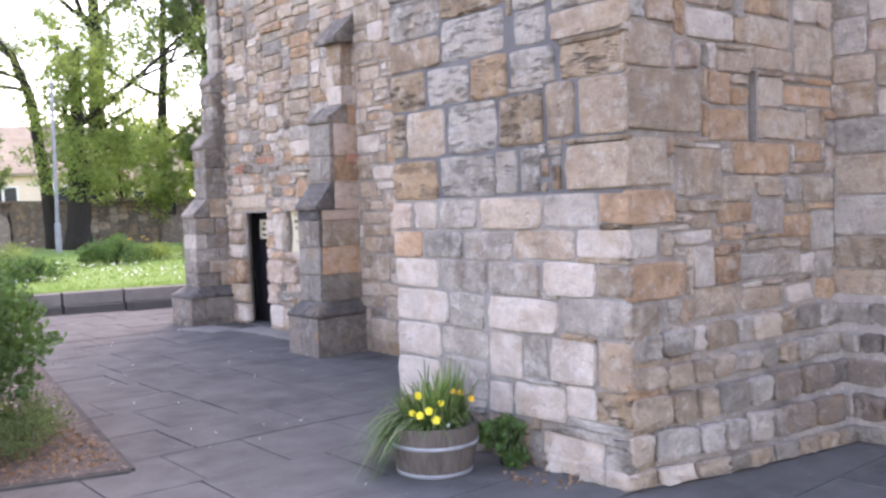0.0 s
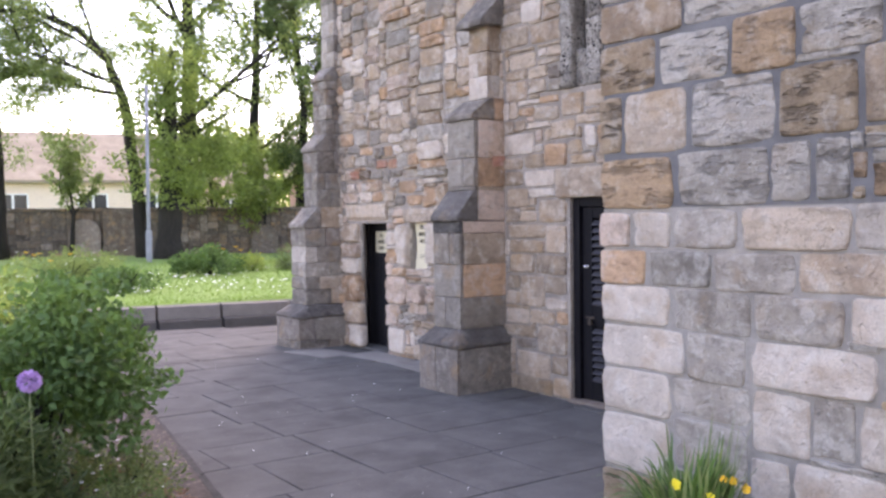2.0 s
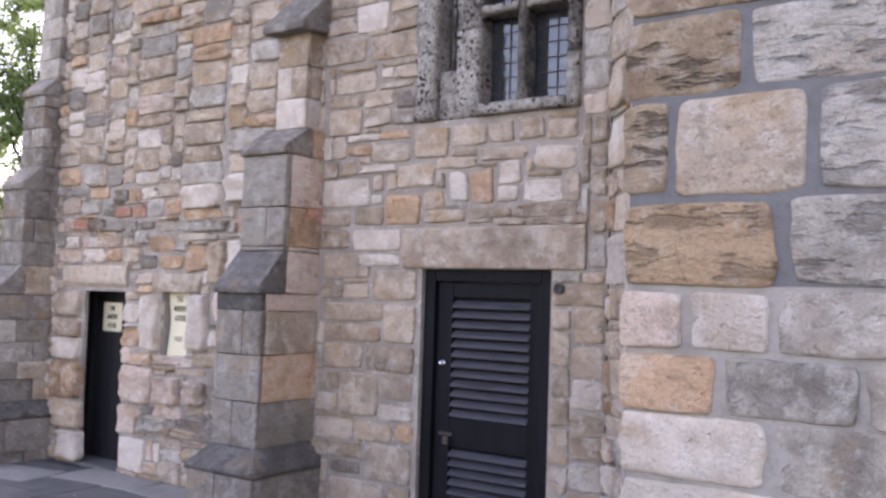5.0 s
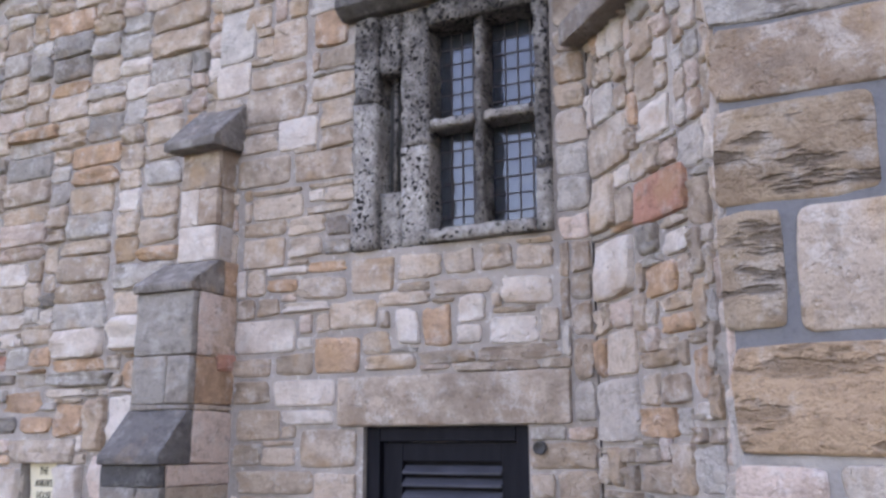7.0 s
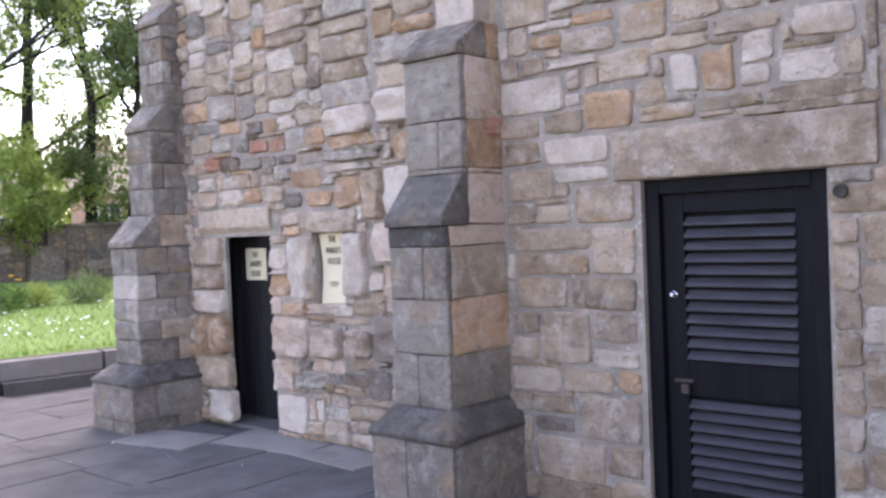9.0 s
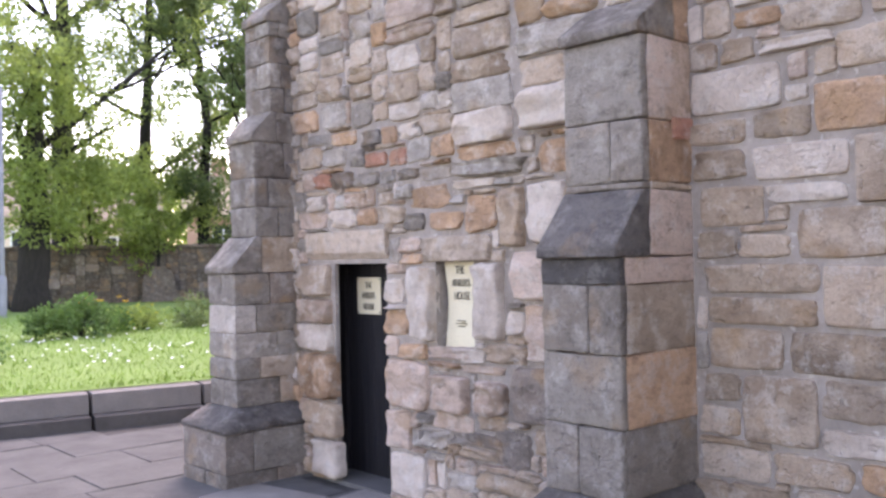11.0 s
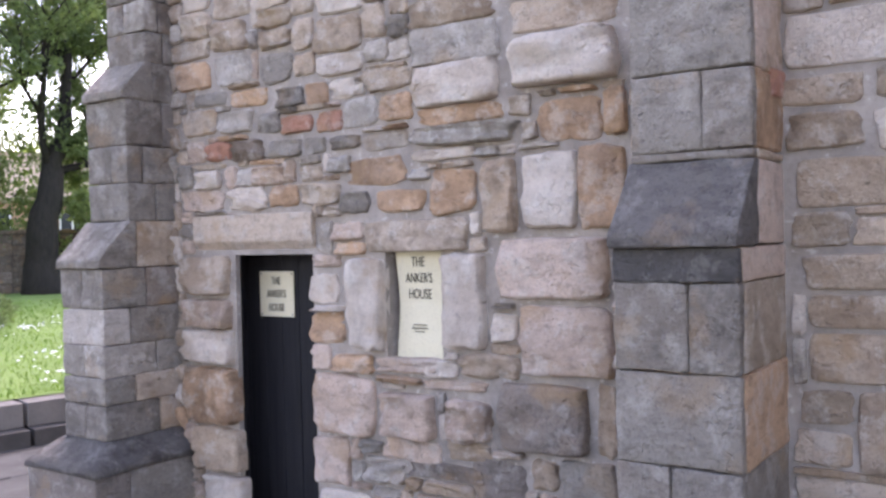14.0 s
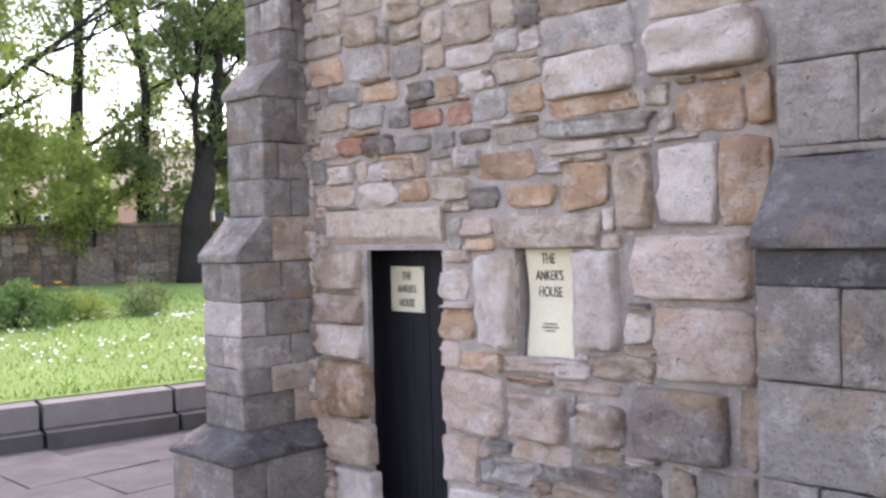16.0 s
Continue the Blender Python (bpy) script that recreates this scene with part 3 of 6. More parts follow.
SEEN_B += stones(
    "10.34 10.61 0.69 0.91 p 1.5; 10.62 11.02 0.55 0.67 p; 10.34 10.61 0.59 0.70 t; 10.87 11.14 0.41 0.53 g; 10.36 10.84 0.48 0.57 d; 10.42 10.76 0.40 0.48 t; 10.07 10.20 2.28 2.39 b; 9.73 10.04 2.14 2.36 o; 9.59 9.72 2.14 2.37 o; 9.94 10.14 2.12 2.16 w; 9.60 9.85 1.73 2.12 o; 9.84 10.13 1.73 2.11 w 1.1; 10.16 10.36 1.72 2.10 t 1.4; 9.67 10.29 1.41 1.71 p 1.25; 9.67 10.16 1.05 1.39 p 1.2; 10.17 10.32 1.20 1.35 w; 9.79 10.30 0.68 1.02 d 1.3; 9.67 9.77 0.70 1.04 t")
SEEN_B += stones(
    "10.16 10.47 0.39 0.63 d; 9.97 10.12 0.50 0.66 t; 9.67 9.97 0.41 0.69 k; 10.07 10.59 0.22 0.34 t; 9.62 10.20 2.40 2.66 w 1.9; 10.97 11.23 1.12 1.63 w 1.4; 10.34 10.61 1.15 1.65 w 1.4; 10.62 11.05 1.01 1.10 p; 12.17 12.6 1.39 1.64 b 1.5; 12.15 12.57 1.19 1.38 p 1.6; 12.14 12.58 0.97 1.19 w 1.6; 12.10 12.6 0.60 0.96 o 1.5; 12.09 12.5 0.31 0.60 t 1.4; 12.05 12.44 0.03 0.31 w 1.3")
SEEN_END += stones(
    "4.60 5.13 2.68 2.88 w; 4.35 4.68 2.69 2.87 o; 5.25 5.84 2.69 2.90 b; 4.42 4.90 2.44 2.67 b; 4.93 5.33 2.49 2.64 b; 5.29 5.87 2.54 2.70 b; 5.91 6.45 2.54 2.90 b; 4.65 5.05 2.28 2.47 o; 5.09 5.29 2.28 2.42 o; 5.43 5.74 2.29 2.50 b; 5.75 6.44 2.32 2.47 o; 4.83 5.30 2.05 2.27 o; 5.49 6.06 2.07 2.29 b; 4.49 4.99 1.70 2.01 b; 5.11 5.82 1.83 2.06 o; 5.89 6.27 1.92 2.08 o; 5.98 6.45 1.63 1.83 b; 4.60 4.99 1.60 1.69 t")
SEEN_END += stones(
    "4.91 5.34 1.52 1.66 o; 5.38 5.70 1.45 1.68 g; 5.74 6.13 1.39 1.56 o; 4.43 4.67 1.53 1.66 g; 4.94 5.22 1.41 1.51 o; 4.45 4.87 1.40 1.50 w; 6.13 6.45 1.28 1.58 g; 4.28 4.41 1.77 2.06 o; 4.48 5.16 1.18 1.34 g; 5.16 5.97 1.13 1.31 g; 4.65 5.17 0.93 1.13 b; 5.20 5.72 0.92 1.09 t; 5.77 6.13 0.93 1.07 w; 6.18 6.45 0.89 1.08 o; 4.22 4.62 0.86 1.05 b; 4.50 5.02 0.73 0.91 b; 5.02 5.36 0.71 0.88 w; 5.40 6.12 0.69 0.88 p")
SEEN_END += stones(
    "6.17 6.45 0.63 0.85 g; 5.50 5.92 0.49 0.65 k; 6.00 6.45 0.42 0.63 k; 4.13 4.35 0.63 0.87 t; 4.38 4.70 0.60 0.74 b; 4.92 5.39 0.49 0.70 b; 4.23 4.57 0.29 0.54 t; 4.60 5.01 0.27 0.51 g; 4.42 5.14 0.04 0.28 k")


def joined(first, rest):
    """The first stones, and of the rest those that do not run into them."""
    free = lambda q: all(min(q[1], p[1]) - max(q[0], p[0]) < 0.02 or min(q[3], p[3]) - max(q[2], p[2]) < 0.02 for p in first)
    return first + [q for q in rest if free(q)]


B = joined(SEEN_B, B)
END = joined([q for q in END if q[0] < 4.2], joined(SEEN_END, END))

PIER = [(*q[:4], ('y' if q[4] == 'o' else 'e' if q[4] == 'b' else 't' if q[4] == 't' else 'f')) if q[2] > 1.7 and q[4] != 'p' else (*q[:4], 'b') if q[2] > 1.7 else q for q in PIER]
A = [(*q[:4], 'bt'[i % 2] if q[4] in 'bg' and q[2] < 2.3 else 'b' if q[4] == 'g' else q[4]) for i, q in enumerate(A)]
PIER = [(*q[:4], 'w' if q[4] == 'g' and q[3] < 1.2 and i % 2 else q[4]) for i, q in enumerate(PIER)]
END = [(PIER_X - 0.012 if q[0] < 4.17 else q[0], *q[1:]) for q in END]
PIER = [(PIER_Y0 - 0.012 if q[0] < 3.6 else q[0], *q[1:]) for q in PIER]


def stone_unit(seed, soft, wild, rough, n=9, ragged=0.03, worn_corner=1.1):
    """One stone in a unit square, face towards +y by its relief; uneven outline, edges that fall back, eaten face."""
    r = random.Random(seed)
    off = Vector((seed * 3.7, seed * 1.3, seed * 7.1))
    at = [-0.5, -0.5 + soft * 0.45, -0.5 + soft * 1.2] + [-0.5 + soft * 1.2 + (1 - 2.4 * soft) * k / (n - 5) for k in range(1, n - 5)] + [0.5 - soft * 1.2, 0.5 - soft * 0.45, 0.5]
    cor = [[r.uniform(-0.15, 1) * wild for _ in range(2)] for _ in range(4)]
    chip, tilt, lean = r.randrange(6), r.uniform(-0.5, 0.5) * rough, r.uniform(-0.5, 0.5) * rough
    verts, faces = [], []
    for j in range(n):
        for i in range(n):
            fx, fz = at[i] + 0.5, at[j] + 0.5
            x, z = at[i], at[j]
            ring = min(i, j, n - 1 - i, n - 1 - j)
            w = [(1 - fx) * (1 - fz), fx * (1 - fz), (1 - fx) * fz, fx * fz]
            x += w[0] * cor[0][0] - w[1] * cor[1][0] + w[2] * cor[2][0] - w[3] * cor[3][0]
            z += w[0] * cor[0][1] + w[1] * cor[1][1] - w[2] * cor[2][1] - w[3] * cor[3][1]
            # corners worn round
            k = (abs(at[i]) * 2) ** 6 * (abs(at[j]) * 2) ** 6 * soft * worn_corner
            x, z = x * (1 - k), z * (1 - k)
            q = Vector((x * 2.6, 0, z * 2.6)) + off
            edge = (0.42, 0.13, 0.03)[ring] if ring < 3 else 0.0
            if ring < 3:
                s = (1.0, 0.8, 0.4)[ring]
                x += (noise.noise(q * 1.1) * wild * 0.5 + noise.noise(q * 4.3) * ragged) * s
                z += (noise.noise(q * 1.1 + Vector((9, 9, 9))) * wild * 0.5 + noise.noise(q * 4.3 + Vector((5, 5, 5))) * ragged) * s
            y = 1.0 - edge + rough * noise.noise(q) + rough * 0.6 * noise.noise(Vector((x * 3, 4, z * 9)) + off) + rough * 0.4 * noise.noise(q * 3.1) + tilt * x + lean * z
            if chip < 4 and ring < 4 and (i < n / 2) == (chip % 2 == 0) and (j < n / 2) == (chip > 1):
                y -= 0.6 * rough * max(0, noise.noise(q * 1.3 + Vector((2, 0, 5))) + 0.2)
            verts.append((x, y, z))
    for j in range(n - 1):
        for i in range(n - 1):
            a = j * n + i
            faces.append((a, a + n, a + n + 1, a + 1))
    rim = [i for i in range(n)] + [n * k + n - 1 for k in range(1, n)] + [n * (n - 1) + k for k in range(n - 2, -1, -1)] + [n * k for k in range(n - 2, 0, -1)]
    base = len(verts)
    for k in rim:
        x, y, z = verts[k]
        verts.append((x * 1.015, -0.4, z * 1.015))
    for k in range(len(rim)):
        k2 = (k + 1) % len(rim)
        faces.append((rim[k], rim[k2], base + k2, base + k))
    return verts, faces


UNITS = {
    "ashlar": [stone_unit(100 + s, 0.06, 0.035, 0.5, 9, 0.022) for s in range(18)],
    "rubble": [stone_unit(200 + s, 0.1, 0.1, 0.7, 9, 0.045) for s in range(22)],
    "boulder": [stone_unit(400 + s, 0.065, 0.055, 0.55, 11, 0.03, 0.9) for s in range(14)],
    "cobble": [stone_unit(300 + s, 0.14, 0.12, 0.8, 9, 0.055, 0.9) for s in range(24)],
}
UNIT_MESH = {}


def unit_mesh(kind, k, tone):
    if (kind, k, tone) not in UNIT_MESH:
        me = bpy.data.meshes.new("stone")
        v, f = UNITS[kind][k]
        me.from_pydata(v, [], f)
        me.materials.append(STONE[tone])
        me.polygons.foreach_set("use_smooth", [True] * len(f))
        me.update()
        UNIT_MESH[kind, k, tone] = me
    return UNIT_MESH[kind, k, tone]


def fill(keys, u0, u1, z0, z1, holes, size, tones, seed, top=None):
    """Random rubble bond round the stones that are known; holes stay free. Gives (u0, u1, z0, z1, tone)."""
    r = random.Random(seed)
    step = 0.02
    nu, nz = int(round((u1 - u0) / step)), int(round((z1 - z0) / step))
    free = np.ones((nz, nu), bool)

    def block(a0, a1, b0, b1):
        free[max(0, int(round((b0 - z0) / step))):max(0, int(round((b1 - z0) / step))), max(0, int(round((a0 - u0) / step))):max(0, int(round((a1 - u0) / step)))] = False

    for q in [*keys, *holes]:
        block(*q[:4])
    if top:
        for i in range(nu):
            lim = int((top(u0 + i * step) - z0) / step)
            free[max(0, lim):, i] = False
    out = []
    (w0, w1), (h0, h1) = size
    for j in range(nz):
        i = 0
        while i < nu:
            if not free[j, i]:
                i += 1
                continue
            run = 0
            while i + run < nu and free[j, i + run] and run * step < w1 * 1.4:
                run += 1
            w = int(r.uniform(w0, w1) / step)
            if run - w < w0 / step * 0.6:
                w = run if run * step < w1 * 1.25 else run // 2
            w = max(1, min(w, run))
            h = int(r.uniform(h0, h1) / step)
            hh = 0
            while hh < h * 1.35 and j + hh < nz and free[j + hh, i:i + w].all():
                hh += 1
            if hh > h + 3:
                hh = h
            hh = max(1, hh)
            free[j:j + hh, i:i + w] = False
            if w * step > 0.045 and hh * step > 0.035:
                out.append((u0 + i * step, u0 + (i + w) * step, z0 + j * step, z0 + (j + hh) * step, r.choice(tones)))
            i += w
    return out


def lay(parent, found, at, turn, kind, proud, gap, seed, single):
    """Stones of one face as parts of their wall. at(u): the foot of the face at u; turn: degrees about z that bring +y to its outside.
    single: which stones are pieces of their own; the others are joined."""
    r = random.Random(seed)
    rest_v, rest_f, rest_m = [], [], []
    tones = sorted(STONE)
    rot = Matrix.Rotation(radians(turn), 4, "Z")
    for u0, u1, z0, z1, tone, *more in found:
        w, h = u1 - u0 - gap, z1 - z0 - gap
        if w < 0.025 or h < 0.025:
            continue
        big = kind == "ashlar" or w * h > (0.07 if kind == "rounded" else 0.05)
        pool = "boulder" if big and kind == "rounded" else "ashlar" if big else "cobble" if kind == "rounded" and r.random() < 0.72 else "rubble"
        k = r.randrange(len(UNITS[pool]))
        d = r.uniform(*proud) if not more else proud[1] * more[0]
        flip = r.choice((-1, 1))
        x, y = at((u0 + u1) / 2)
        m = Matrix.Translation((x, y, (z0 + z1) / 2)) @ rot @ Matrix.Rotation(radians(r.uniform(-1.2, 1.2) * (0.3 if big else 1.0)), 4, "Y") @ Matrix.Diagonal((w * (1.07 if pool == "cobble" else 1.03 if pool == "rubble" else 1.0), d, h * (1.07 if pool == "cobble" else 1.03 if pool == "rubble" else 1.0), 1))
        if single(u0, u1, z0, z1):
            ob = new("stone", unit_mesh(pool, k, tone))
            ob.parent = parent
            ob.matrix_basis = m
        else:
            v, f = UNITS[pool][k]
            b = len(rest_v)
            rest_v += [tuple(m @ Vector(p)) for p in v]
            rest_f += [tuple(b + i for i in q) for q in f]
            rest_m += [tones.index(tone)] * len(f)
    if rest_v:
        me = bpy.data.meshes.new("far_stones")
        me.from_pydata(rest_v, [], rest_f)
        for t in tones:
            me.materials.append(STONE[t])
        me.polygons.foreach_set("material_index", rest_m)
        me.polygons.foreach_set("use_smooth", [True] * len(rest_f))
        me.update()
        ob = new("far_stones", me)
        ob.parent = parent
        tagged(ob, kind="stuff")


# ---------------------------------------------------------------- ground
def ground_sheet():
    bm = bmesh.new()
    vs = [bm.verts.new(p) for p in ((-400, -400, -0.06), (400, -400, -0.06), (400, 400, -0.06), (-400, 400, -0.06))]
    bm.faces.new(vs)
    return tagged(part("ground", bm, M_SOIL), "bare earth under paving and planting", "ground", kind="structure")


def lawn_sheet():
    bm = bmesh.new()
    xs = [-120, -60, -30, -15, -8, -4, 0, 3, 6, 9, 12, 16, 22, 30, 60, 160]
    ds = [0.24, 1, 2, 4, 7, 10, 14, 18, 24, 40, 100, 300]
    grid = [[bm.verts.new((x + d * 0.12, kerb_y(max(-10, min(14, x))) + d, LAWN_Z + 0.25 * min(1, d / 12) + 0.03 * noise.noise((x * 0.4, d * 0.4, 0)) * min(1, d / 3))) for x in xs] for d in ds]
    for a, b in zip(grid, grid[1:]):
        for i in range(len(xs) - 1):
            f = bm.faces.new((a[i], a[i + 1], b[i + 1], b[i]))
            f.smooth = True
    return tagged(part("lawn", bm, M_LAWN), "sunlit green lawn scattered with daisies", "lawn", kind="structure")


def bed_edge(y):
    return 2.03 + (y - 6.0) * 0.166


ground_sheet()
lawn_sheet()


def kerb_wall():
    k = thing("kerb", (5.0, 15.98, 0), "low two-course stone kerb along the lawn", "kerb", kind="structure")
    x = -9.0
    r = random.Random(3)
    ang = math.atan(-0.22)
    while x < 13.5:
        w = r.uniform(0.9, 1.25)
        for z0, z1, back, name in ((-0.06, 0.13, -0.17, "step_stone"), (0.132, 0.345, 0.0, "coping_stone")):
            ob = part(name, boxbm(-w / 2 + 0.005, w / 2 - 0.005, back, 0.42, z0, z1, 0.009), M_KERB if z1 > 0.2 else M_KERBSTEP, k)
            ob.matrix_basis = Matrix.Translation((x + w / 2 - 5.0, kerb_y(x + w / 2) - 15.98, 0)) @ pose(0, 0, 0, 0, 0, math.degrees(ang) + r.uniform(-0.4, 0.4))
        x += w


kerb_wall()


# ---------------------------------------------------------------- walls
def wall(name, label, bms):
    ob = part(name, bms, M_MORTAR)
    return tagged(ob, label, "wall", kind="structure")


BACK = 0.024


def gable(y):
    return 5.75 - 0.38 * (y - 10.93)


# near pier with its splay
SP0, SP1 = (5.1, 5.80), (5.93, 6.62)
SLIT = (5.32, 5.42, 2.05, 2.53)
bm = prism(bmesh.new(), [(PIER_X + BACK, PIER_Y0 + 0.4), (SOUTH_X + 1.4, PIER_Y0 + 0.4), (SOUTH_X + 1.4, A_END - 0.03), (SP1[0] + 0.01, SP1[1] - 0.03), (SP0[0], SP0[1] - 0.03), (PIER_X + BACK, PIER_Y1 - 0.03)], -0.05, 7.5)
for x0, x1, z0, z1 in ((PIER_X + BACK, SLIT[0], -0.05, 7.5), (SLIT[1], SOUTH_X + 1.4, -0.05, 7.5), (SLIT[0], SLIT[1], -0.05, SLIT[2]), (SLIT[0], SLIT[1], SLIT[3], 7.5)):
    box(bm, x0, x1, PIER_Y0 + BACK, PIER_Y0 + 0.4, z0, z1)
wall_pier = wall("wall_pier", "projecting pier of big squared sandstone blocks with a splayed side", bm)
part("pointing", boxbm(PIER_X + 0.015, PIER_X + BACK - 0.001, PIER_Y0 + 0.03, PIER_Y1 - 0.03, 1.74, 7.4), M_CEMENT, wall_pier, "grey cement pointing")
part("pointing", boxbm(PIER_X + 0.016, PIER_X + BACK - 0.001, PIER_Y0 + 0.025, PIER_Y1 - 0.025, 0.0, 1.739), M_POINTING, wall_pier, "pale flush lime pointing")
bm = boxbm(SOUTH_X + BACK, SOUTH_X + 1.4, -9, PIER_Y0 + BACK - 0.002, -0.05, 7.5)
wall_south = wall("wall_south", "sandstone wall beside the pier, dark at its foot", bm)

# wall with louvred door and window: door 6.97-7.95, window 6.86-7.56 and blind light
D1 = (6.97, 7.95, 1.865)
WIN = (6.80, 8.02, 2.86, 4.3)
bm = bmesh.new()
X1 = WALL_A + BACK
for y0, y1, z0, z1 in ((A_END - 0.02, D1[0], -0.05, 2.86), (A_END - 0.02, WIN[0], 2.86, 4.3), (A_END - 0.02, D1[0], 4.3, 7.0), (D1[0], D1[1], D1[2], WIN[2]), (D1[1], 9.1, -0.05, WIN[2]), (D1[0], WIN[0] + 0.17, WIN[2], 2.861), (WIN[1], 9.1, WIN[2], 7.0), (D1[0], WIN[1], WIN[3], 7.0)):
    if z1 - z0 > 0.01:
        box(bm, X1, X1 + 0.55, y0, y1, z0, z1)
wall_a = wall("wall_door", "coursed sandstone wall above a louvred door", bm)

D2 = (11.5, 12.13, 1.64)
NICHE = (10.62, 10.98, 1.06, 1.68)
X2 = WALL_B + BACK
bm = bmesh.new()
box(bm, X2, X2 + 0.6, 9.1, NICHE[0], -0.05, 5.0)
box(bm, X2, X2 + 0.6, NICHE[0], NICHE[1], -0.05, NICHE[2])
box(bm, X2, X2 + 0.6, NICHE[0], NICHE[1], NICHE[3], 5.0)
box(bm, X2 + 0.14, X2 + 0.6, NICHE[0], NICHE[1], NICHE[2], NICHE[3])
box(bm, X2, X2 + 0.6, NICHE[1], D2[0], -0.05, 5.0)
box(bm, X2, X2 + 0.6, D2[0], D2[1], D2[2], 5.0)
box(bm, X2, X2 + 0.035, D2[1], D2[1] + 0.4, -0.05, D2[2])
box(bm, X2, X2 + 0.6, D2[1], D2[1] + 0.4, D2[2], 5.0)
box(bm, X2, X2 + 0.6, D2[1] + 0.4, B_Y1 + 0.15, -0.05, 5.0)
# sloping top of the gable
a = [bm.verts.new((x, y, z)) for x in (X2, X2 + 0.6) for y, z in ((9.1, 5.0), (B_Y1 + 0.15, 5.0), (B_Y1 + 0.15, 5.02), (9.1, gable(9.1)))]
for q in ((0, 3, 2, 1), (4, 5, 6, 7), (0, 1, 5, 4), (1, 2, 6, 5), (2, 3, 7, 6), (3, 0, 4, 7)):
    bm.faces.new([a[i] for i in q])
wall_b = wall("wall_gable", "rubble sandstone gable wall with a small black door", bm)
# unseen rest of the building: north end, back and roof
bm = boxbm(X2 + 0.6, 16, B_Y1 - 0.45, B_Y1 + 0.15, -0.05, 5.0)
wall("wall_north", "plain sandstone end wall of the building", bm)
bm = bmesh.new()
rv = [bm.verts.new(p) for p in ((WALL_B - 0.06, B_Y1 + 0.35, gable(B_Y1 + 0.35)), (16, B_Y1 + 0.35, gable(B_Y1 + 0.35)), (16, 3.0, gable(3.0)), (WALL_B - 0.06, 3.0, gable(3.0)))]
rw = [bm.verts.new(v.co + Vector((0, 0, 0.12))) for v in rv]
bm.faces.new(rv[::-1])
bm.faces.new(rw)
for i in range(4):
    bm.faces.new((rv[i], rv[(i + 1) % 4], rw[(i + 1) % 4], rw[i]))
tagged(part("roof", bm, STONE["d"]), "sloping stone-slated roof edge", "roof", kind="structure")
bm = bmesh.new()
box(bm, 7.0, 16, -9, B_Y1 - 0.5, 6.9, 7.1)
box(bm, 15.8, 16, -9, B_Y1 - 0.5, -0.05, 6.9)
tagged(part("building_back", bm, M_MORTAR), "plain back wall and deck of the building", "wall", kind="structure")


# ---------------------------------------------------------------- buttresses
def worn(bm, amount=0.006, cuts=3):
    """Splits the faces and wears them unevenly."""
    bmesh.ops.subdivide_edges(bm, edges=[e for e in bm.edges if e.calc_length() > 0.06], cuts=cuts, use_grid_fill=True)
    bm.normal_update()
    for v in bm.verts:
        v.co += v.normal * amount * (noise.noise(v.co * 9.0) * 1.2 + noise.noise(v.co * 24.0) * 0.7)
    for f in bm.faces:
        f.smooth = True
    return bm


